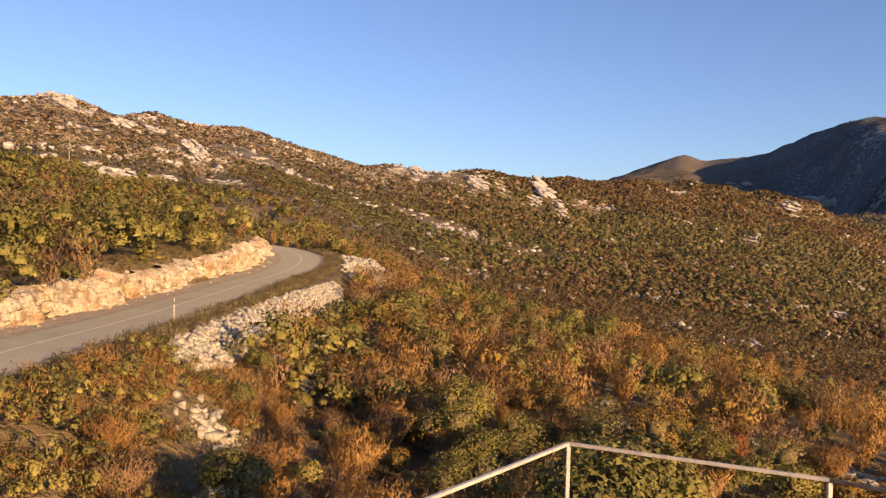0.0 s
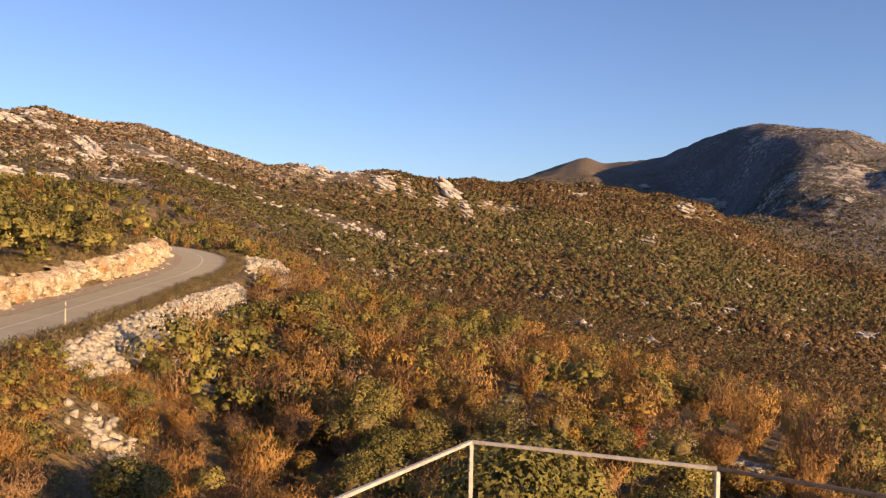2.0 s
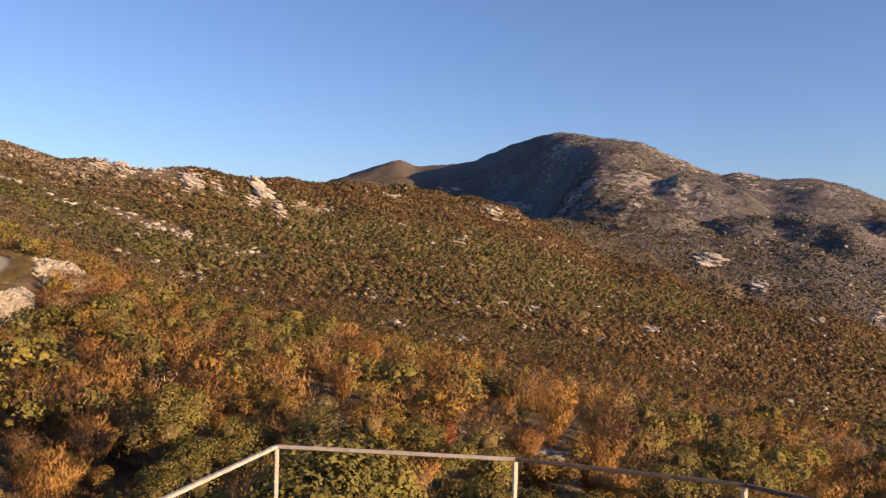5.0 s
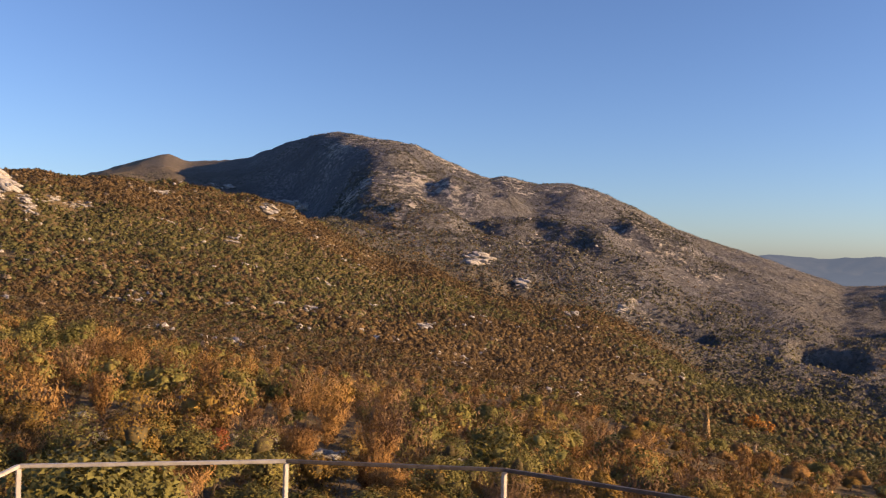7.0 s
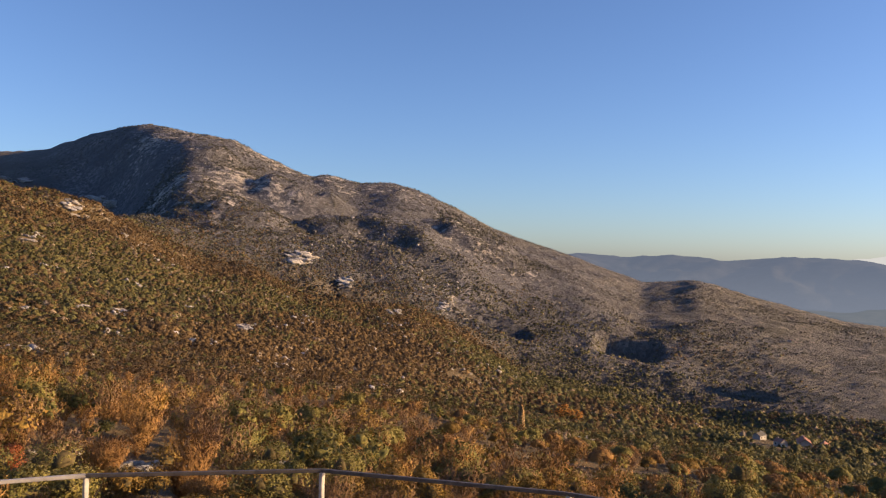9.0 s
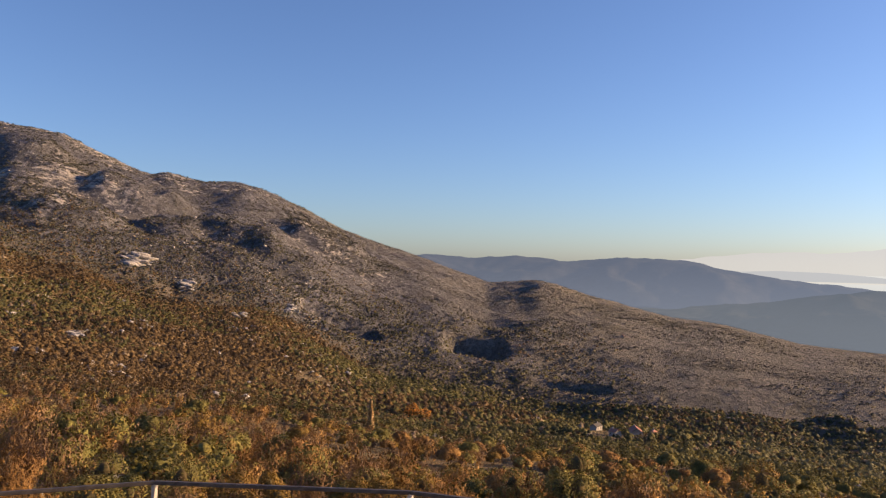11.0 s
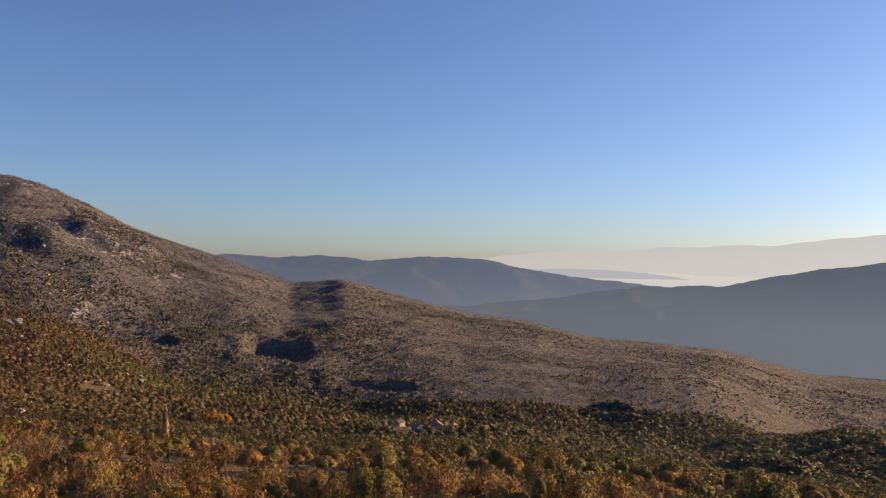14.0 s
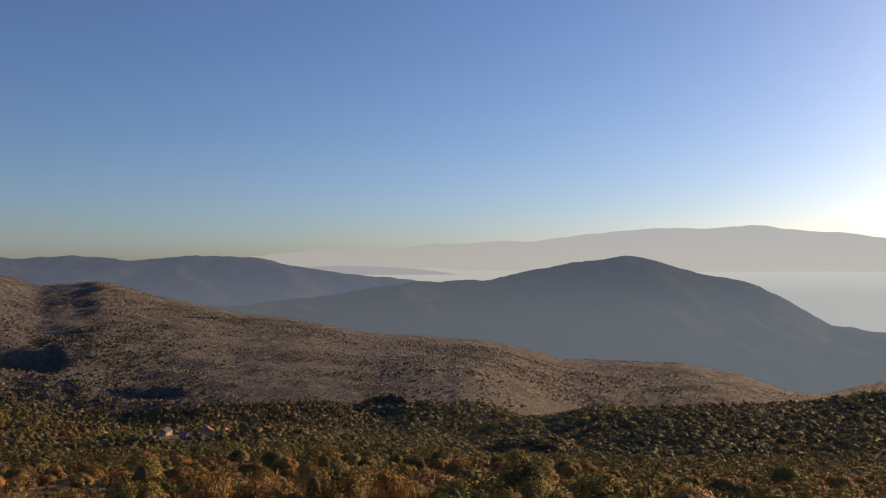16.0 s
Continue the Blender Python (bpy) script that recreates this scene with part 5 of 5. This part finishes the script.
def hillside_scrub(a0, a1, r0, r1, density, w0, w1, lumps, tufts, size, seed, plain=True):
    rs = np.random.default_rng(seed)
    x, y = strewn(rs, a0, a1, r0, r1, density)
    rock = fractal(x, y, 90, 12, 0.6) + 0.35 * rockiness(x, y)
    a, d = np.degrees(np.arctan2(x, y)), np.hypot(x, y)
    ok = rock < 0.4 + 0.12 * np.clip((a - 15) / 10, 0, 1) + 0.2 * rs.random(len(x)) - 0.1 * np.clip((4 - a) / 8, 0, 1)
    for p, q, c in CRAG_SITES:
        ok &= np.hypot(x - p, y - q) > c
    ok &= rs.random(len(x)) < 1 - 0.08 * np.clip((2 - a) / 8, 0, 1) * np.clip((d - 250) / 60, 0, 1)
    ok &= rs.random(len(x)) < 1 - 0.36 * np.clip((a - 48) / 12, 0, 1)
    edge = along(REACH, np.clip(a, -60, 130), 2)
    for b, q in HOUSES:
        ok &= np.hypot(x - q * math.sin(radians(b)), y - q * math.cos(radians(b))) > 13
        ok &= np.hypot(x - (q - 16) * math.sin(radians(b)), y - (q - 16) * math.cos(radians(b))) > 14
        ok &= np.hypot(x - (q - 34) * math.sin(radians(b)), y - (q - 34) * math.cos(radians(b))) > 12 + 7 * rs.random(len(x))
    ok &= (d < edge + 25) | ((a > 9) & (a < 97))
    x, y = x[ok], y[ok]
    fade = rs.random(len(x)) < np.clip((1330 - np.hypot(x, y)) / 360, 0, 1) * np.where(np.hypot(x, y) > 958, np.clip((76 - np.degrees(np.arctan2(x, y))) / 18, 0, 1), 1)
    x, y = x[fade], y[fade]
    a, d = np.degrees(np.arctan2(x, y)), np.hypot(x, y)
    g = fractal(x, y, 150, 20, 0.55) * 1.1
    u = 0.63 + 0.07 * np.clip((a - 3) / 6, 0, 1) + 0.8 * (rs.random(len(x)) - 0.5) + g - 0.5 * np.exp(-((a + 2) / 9)**2 - ((d - 330) / 130)**2) - 0.42 * np.clip((a - 40) / 14, 0, 1) - 0.14 * np.clip((480 - d) / 160, 0, 1)
    grey = rs.random(len(x)) < 0.03 + 0.65 * np.clip((4 - a) / 10, 0, 1) * np.clip((d - 240 - 260 * np.clip((a + 16) / 5, 0, 1)) / 80, 0, 1)
    u = np.where(grey, 9.0, u)
    # the haze-paled scrub takes over with bearing and distance
    u = np.where((rs.random(len(x)) < np.clip((a - 74) / 20, 0, 0.75) * np.clip((d - 300) / 120, 0, 1)), 8.0, u)
    for m, mat, label in ((u == 8.0, M_SCRUB_HAZED, "olive scrub paled as by haze on the valley side"), (u == 9.0, M_SCRUB_GREY, "bare grey brown scrub covering the hillside"), (u < 0.52, M_SCRUB_GREEN, "dull green scrub covering the hillside"), ((u >= 0.52) & (u < 8), M_SCRUB_RED, "russet scrub covering the hillside")):
        w = (w0 + (w1 - w0) * rs.random(m.sum())**1.8) * (1 - 0.18 * np.clip((3 - a[m]) / 8, 0, 1)) * (1 + 0.35 * np.clip((a[m] - 48) / 12, 0, 1))
        thicket("hillside_scrub", x[m], y[m], w, w * (0.7 + 0.35 * rs.random(m.sum())) * (1 - 0.4 * np.clip((a[m] - 78) / 15, 0, 1)) * (1 - 0.25 * np.clip((3 - a[m]) / 8, 0, 1)), lumps, tufts, size, mat, label, seed + 1, False, plain)


hillside_scrub(-31, 120, 245, 345, 0.165, 1.8, 5.2, 3, 22, 0.45, 78, False)
hillside_scrub(-31, 120, 343, 520, 0.165, 1.7, 5.0, 3, 14, 0.62, 81)
hillside_scrub(-31, 120, 515, 960, 0.092, 2.2, 5.4, 1, 6, 0.95, 84)
hillside_scrub(9, 78, 955, 1330, 0.035, 2.4, 4.8, 1, 2, 1.0, 87)
rs = np.random.default_rng(90)
x, y = scatter(rs, -20, 123, 940, 2400, 0.012)
g = fractal(x, y, 260, 30, 0.6) + 0.15 * rs.random(len(x))
a = np.degrees(np.arctan2(x, y))
ok = ((g > -0.05 + 0.1 * np.clip((a - 56) / 20, 0, 1)) | (rs.random(len(x)) < 0.3)) & (np.abs(np.hypot(x, y) - along(REACH, a, 4)) > 90) & (a > 9)
x, y, g = x[ok], y[ok], g[ok]
w = (2.0 + 4.5 * rs.random(len(x))**2.5) * np.where(g > 0.1, 1, 0.75)
thicket("mountain_scrub", x, y, w, w * 0.7, 1, 1, 1.2, M_JUNIPER, "dark juniper scrub dotting the far mountain", 91, False, True)
x, y = scatter(rs, 25, 76, 940, 1700, 0.05)
ok = fractal(x, y, 170, 20, 0.62) > 0.75 * np.clip((np.hypot(x, y) - 1330) / 400, -1.2, 0.35) - 0.02 + 0.2 * np.clip((np.degrees(np.arctan2(x, y)) - 52) / 12, 0, 1)
ok &= rs.random(len(x)) < np.clip((76 - np.degrees(np.arctan2(x, y))) / 16, 0, 1)
w = 2.2 + 3.6 * rs.random(ok.sum())**2
thicket("mountain_scrub", x[ok], y[ok], w, w * 0.7, 1, 2, 1.1, M_JUNIPER, "dark green scrub on the mountain's foot", 93, False, True)

# lines of low growth along the terraces of the bare spur
x, y = scatter(rs, 54, 106, 950, 1850, 0.03)
a, d = np.degrees(np.arctan2(x, y)), np.hypot(x, y)
ok = fractal(a * 4.0 + d * 0.08, d * 0.9, 70, 8, 0.6) + 0.35 * fractal(x, y, 200, 60) > 0.13
w = 1.8 + 2.6 * rs.random(ok.sum())**2
thicket("terrace_scrub", x[ok], y[ok], w, w * 0.6, 1, 1, 1.0, M_JUNIPER, "lines of dark low scrub along old terraces", 95, False, True)

# ---------------------------------------------------------------- the house with its terrace railing
M_STEEL, nt_, b_ = shader("pale painted steel", 0.45, 0.2)
nt_.links.new(ramp(nt_, noise_at(nt_, 14, 5), [(0.3, (0.36, 0.33, 0.30)), (0.6, (0.5, 0.47, 0.43))]), b_.inputs["Base Color"])
# darkened copy of the steel: painted shade for spans seen against the light
M_SHADED_STEEL, nt_, b_ = shader("handrail darkened as shade", 0.5, 0.1)
nt_.links.new(ramp(nt_, noise_at(nt_, 14, 5), [(0.3, (0.06, 0.05, 0.045)), (0.6, (0.11, 0.095, 0.085))]), b_.inputs["Base Color"])
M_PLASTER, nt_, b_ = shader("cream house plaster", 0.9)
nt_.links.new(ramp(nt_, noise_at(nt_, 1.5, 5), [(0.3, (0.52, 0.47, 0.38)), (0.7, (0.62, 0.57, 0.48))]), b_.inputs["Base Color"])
M_CONCRETE, nt_, b_ = shader("terrace concrete", 0.9)
nt_.links.new(ramp(nt_, noise_at(nt_, 2, 5), [(0.3, (0.26, 0.25, 0.23)), (0.7, (0.38, 0.36, 0.33))]), b_.inputs["Base Color"])

RAIL_Z, DECK_Z = -1.45, -2.5
POSTS = [(-2.9, 0.62), (-1.86, 2.02), (-0.93, 3.28), (0.95, 5.80), (2.49, 5.05), (3.66, 4.11), (4.41, 2.64), (4.75, 1.0), (4.8, -0.7)]


def prism(bm, ring, z0, z1):
    lo = [bm.verts.new((x, y, z0)) for x, y in ring]
    hi = [bm.verts.new((x, y, z1)) for x, y in ring]
    n = len(ring)
    bm.faces.new(lo[::-1] if False else lo)
    bm.faces.new(hi)
    for k in range(n):
        bm.faces.new((lo[k], lo[(k + 1) % n], hi[(k + 1) % n], hi[k]))
    bmesh.ops.recalc_face_normals(bm, faces=bm.faces)
    return bm


house = thing("house", 0, 0, 0, 0, "cream plastered house with a concrete terrace on the slope", "house")
deck_ring = [(x * 1.02 + 0.02, y * 1.02 + 0.03) for x, y in POSTS] + [(4.7, -1.6), (-4.2, -1.6)]
part("terrace_slab", prism(bmesh.new(), deck_ring, DECK_Z - 0.22, DECK_Z), M_CONCRETE, house, "grey concrete terrace slab")
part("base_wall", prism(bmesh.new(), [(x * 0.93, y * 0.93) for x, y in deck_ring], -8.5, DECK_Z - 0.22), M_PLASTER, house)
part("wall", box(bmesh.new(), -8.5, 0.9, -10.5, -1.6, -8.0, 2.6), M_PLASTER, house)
bm = bmesh.new()
box(bm, -3.2, 1.6, -1.6, 0.75, -1.78, -1.6, 0.02)
part("balcony_slab", bm, M_CONCRETE, house)
bm = bmesh.new()
for s in (-1, 1):
    beam(bm, (-9.0, -6.05 + s * 2.35, 2.69), (1.2, -6.05 + s * 2.35, 2.69), 4.7, 0.16)
part("roof", bm, M_CONCRETE, house)

railing = thing("terrace_railing", 0.95, 5.80, DECK_Z, 0, "pale square steel railing with a thin handrail round the terrace", "railing")
ox, oy = 0.95, 5.80
for k, (x, y) in enumerate(POSTS):
    bm = bmesh.new()
    box(bm, x - ox - 0.015, x - ox + 0.015, y - oy - 0.015, y - oy + 0.015, 0, RAIL_Z - DECK_Z - 0.015, 0.003)
    box(bm, x - ox - 0.05, x - ox + 0.05, y - oy - 0.05, y - oy + 0.05, 0, 0.01)
    part("post", bm, M_STEEL, railing)
# handrail spans from the fifth on carry the painted shade
for k in range(len(POSTS) - 1):
    (x0, y0), (x1, y1) = POSTS[k], POSTS[k + 1]
    bm = beam(bmesh.new(), (x0 - ox, y0 - oy, RAIL_Z - DECK_Z), (x1 - ox, y1 - oy, RAIL_Z - DECK_Z), 0.032, 0.023, 0.004)
    part("handrail", bm, M_STEEL if k < 4 else M_SHADED_STEEL, railing, "" if k < 4 else "handrail darkened as shade")
    bm = beam(bmesh.new(), (x0 - ox, y0 - oy, 0.12), (x1 - ox, y1 - oy, 0.12), 0.025, 0.025)
    part("lower_rail", bm, M_STEEL, railing)

# ---------------------------------------------------------------- the hamlet and single trees in the valley
def shade_of(name, low, high, scale=0.6, rough=0.9):
    mat, nt, b = shader(name, rough)
    nt.links.new(ramp(nt, noise_at(nt, scale, 5), [(0.3, low), (0.7, high)]), b.inputs["Base Color"])
    return mat


M_TILE = shade_of("red clay roof tiles", (0.27, 0.13, 0.095), (0.37, 0.19, 0.14), 2.0)
M_WALL = shade_of("whitewashed stone", (0.33, 0.31, 0.28), (0.47, 0.445, 0.4))
M_SLAB = shade_of("grey stone roof slabs", (0.09, 0.083, 0.072), (0.15, 0.14, 0.122), 2.0)
M_DARK_GLASS = shade_of("dark window glass", (0.02, 0.022, 0.025), (0.04, 0.04, 0.045), 1.0, 0.2)
M_DRYSTONE = shade_of("grey dry stone", (0.2, 0.18, 0.155), (0.4, 0.37, 0.33), 1.5)
M_POLE = shade_of("grey weathered pole wood", (0.2, 0.175, 0.15), (0.3, 0.27, 0.235), 2.0)
M_POPLAR = foliage("pale brown poplar leaves", (0.4, 0.28, 0.15), (0.5, 0.36, 0.2), (0.58, 0.43, 0.25), through=0.1)
M_ORANGE = foliage("bright orange leaves", (0.46, 0.2, 0.045), (0.6, 0.27, 0.06), (0.68, 0.34, 0.08), through=0.2)


def ground_thing(name, bearing, distance, turn, label, category, group="", sink=0.0):
    x, y = distance * math.sin(radians(bearing)), distance * math.cos(radians(bearing))
    return thing(name, x, y, float(height_at(x, y)) - sink, turn, label, category, group)


def farmhouse(bearing, distance, turn, wide, deep, high, label, tiles=M_TILE):
    h = ground_thing("farmhouse", bearing, distance, turn, label, "house", "houses of the hamlet", 0.4)
    part("wall", box(bmesh.new(), -wide / 2, wide / 2, -deep / 2, deep / 2, 0, high), M_WALL, h)
    ridge = high + deep * 0.33
    for s in (-1, 1):
        bm = bmesh.new()
        lo, hi = (s * (deep / 2 + 0.35), high - 0.22), (0.0, ridge)
        v = [bm.verts.new((x, q[0], q[1] + k)) for k in (0, 0.14) for x, q in ((-wide / 2 - 0.3, lo), (wide / 2 + 0.3, lo), (wide / 2 + 0.3, hi), (-wide / 2 - 0.3, hi))]
        for f in ((0, 1, 2, 3), (4, 5, 6, 7), (0, 1, 5, 4), (1, 2, 6, 5), (2, 3, 7, 6), (3, 0, 4, 7)):
            bm.faces.new([v[i] for i in f])
        bmesh.ops.recalc_face_normals(bm, faces=bm.faces)
        part("roof", bm, tiles, h, "red clay tile roof" if tiles is M_TILE else "grey stone slab roof")
    for s in (-1, 1):
        bm = bmesh.new()
        x = s * (wide / 2 - 0.02)
        v = [bm.verts.new(p) for p in ((x, -deep / 2, high), (x, deep / 2, high), (x, 0, ridge))]
        bm.faces.new(v)
        bmesh.ops.solidify(bm, geom=bm.faces[:], thickness=0.2)
        part("gable", bm, M_WALL, h)
    part("chimney", box(bmesh.new(), wide * 0.22, wide * 0.22 + 0.6, 0.2, 0.8, high, ridge + 0.7), M_WALL, h)
    n = max(2, int(wide // 2.6))
    for k in range(n):
        x = -wide / 2 + wide * (k + 0.5) / n
        for s in (-1, 1):
            y = s * deep / 2
            w = part("window", box(bmesh.new(), x - 0.45, x + 0.45, y - 0.04, y + 0.04, high * 0.42, high * 0.42 + 1.2), M_POLE, h)
            part("pane", box(bmesh.new(), x - 0.36, x + 0.36, y - 0.05, y + 0.05, high * 0.42 + 0.1, high * 0.42 + 1.1), M_DARK_GLASS, w)
    return h


farmhouse(73.0, 520, 25, 11.0, 7.0, 5.0, "small white farmhouse with a red tile roof among trees")
farmhouse(71.6, 515, 60, 6.0, 5.0, 3.6, "low white outbuilding with a red tile roof")
farmhouse(70.3, 535, -10, 7.5, 5.0, 3.2, "low grey stone barn with a grey slab roof", M_SLAB)
farmhouse(74.2, 530, 10, 7.0, 4.5, 3.3, "low stone annex with a weathered tile roof")
farmhouse(72.0, 1310, 15, 6.0, 5.0, 3.0, "lone white hut on the bare slope")


def pole(bearing, distance, high, label):
    p = ground_thing("utility_pole", bearing, distance, 20, label, "utility pole", "utility poles", 0.5)
    part("shaft", tube(bmesh.new(), [(0, 0, 0), (0, 0, high * 0.5), (0, 0, high)], [0.17, 0.14, 0.11], 8), M_POLE, p)
    part("crossarm", box(bmesh.new(), -0.9, 0.9, -0.06, 0.06, high - 0.7, high - 0.58), M_POLE, p)
    for x in (-0.75, 0.0, 0.75):
        part("insulator", tube(bmesh.new(), [(x, 0, high - 0.58), (x, 0, high - 0.42), (x, 0, high - 0.36)], [0.05, 0.06, 0.02], 6), M_POST, p)


pole(-25.2, 262, 7.5, "grey wooden utility pole on the rocky slope")
pole(78.0, 520, 8.0, "grey wooden utility pole beside the hamlet")
pole(75.9, 545, 7.0, "grey wooden utility pole beside the hamlet")
pole(62.4, 620, 7.0, "grey wooden utility pole on the valley floor")
pole(66.8, 700, 7.0, "grey wooden utility pole on the valley floor")


def tall_tree(name, bearing, distance, high, wide, habit, material, label, seed):
    t = ground_thing(name, bearing, distance, seed * 37 % 360, label, "tree", sink=0.2)
    rs = np.random.default_rng(seed)
    part("trunk", tube(bmesh.new(), [(0, 0, 0), (0.05, 0, high * 0.3), (0, 0.08, high * 0.7), (0, 0, high * 0.95)], [0.2, 0.16, 0.09, 0.03], 7), M_BARK, t)
    if habit == "column":
        n = 3000
        z = high * (0.08 + 0.92 * rs.random(n))
        r = wide * 0.5 * np.sqrt(rs.random(n)) * np.clip(1.15 - z / high, 0.1, 0.8)
        a = rs.random(n) * math.tau
        p = np.stack([r * np.cos(a), r * np.sin(a), z], 1)
        v, out = leaves(rs, p, p * np.array([1, 1, 0.0]), 0.16, 4.0)
        me = quads_mesh("crown", v, triples(n))
        full_normals(me, out)
        me.materials.append(material)
    else:
        me = leafy_crown(seed, wide, high, 3000, 0.2, material)
    part("crown", me, material, t)
    return t


tall_tree("poplar", 54.35, 262, 11.5, 3.0, "column", M_POPLAR, "slim pale brown poplar standing over the scrub", 5)
for k, (b, d, h, w) in enumerate([(57.0, 548, 8.5, 8.5), (57.6, 545, 10.0, 10.0), (58.2, 540, 8.5, 9.0)]):
    tall_tree("orange_tree", b, d, h, w, "round", M_ORANGE, "bright orange autumn tree in the valley scrub", 80 + k)
tall_tree("lone_tree", 82.0, 880, 8.0, 9.0, "round", M_GREEN, "dark lone tree at the foot of the bare slope", 90)


def stone_wall(bearing, distance, turn, length, label):
    w = ground_thing("stone_wall", bearing, distance, turn, label, "stone wall", "field walls by the hamlet")
    rs = np.random.default_rng(int(bearing * 10))
    bm = bmesh.new()
    x = -length / 2
    c, s = math.cos(radians(turn)), math.sin(radians(turn))
    while x < length / 2:
        wide = 0.6 + 0.8 * rs.random()
        gx, gy = w.matrix_basis.translation.x + x * c, w.matrix_basis.translation.y + x * s
        dz = float(height_at(gx, gy)) - w.matrix_basis.translation.z
        box(bm, x, x + wide * 0.97, -0.35, 0.3 + 0.1 * rs.random(), dz - 0.3, dz + 0.8 + 0.4 * rs.random(), 0.06)
        x += wide
    part("stones", bm, M_DRYSTONE, w)


for b, d, t, l in ((77.0, 330, 15, 22), (79.3, 325, 12, 16), (81.8, 320, 10, 14), (78.2, 300, 14, 12), (60.2, 390, 20, 18), (74.8, 560, 15, 30), (66.5, 800, 18, 40), (64.8, 640, 18, 30)):
    stone_wall(b, d, t, l, "low grey dry stone field wall in the scrub")

# the bare rock slab on the slope to the right of the house
slab = ground_thing("rock_slab", 88.0, 66, 30, "flat pale limestone slab bedded in the slope", "rock")
rs = np.random.default_rng(77)
bm = bmesh.new()
for k in range(7):
    bx0, by0 = rs.normal() * 2.2, rs.normal() * 1.0
    box(bm, bx0 - 2.6, bx0 + 2.6, by0 - 0.9, by0 + 0.9, -0.6, 0.55 + 0.25 * rs.random(), 0.12)
bmesh.ops.rotate(bm, verts=bm.verts, cent=(0, 0, 0), matrix=Matrix.Rotation(radians(9), 3, "X"))
part("slab", bm, M_CLIFF, slab)
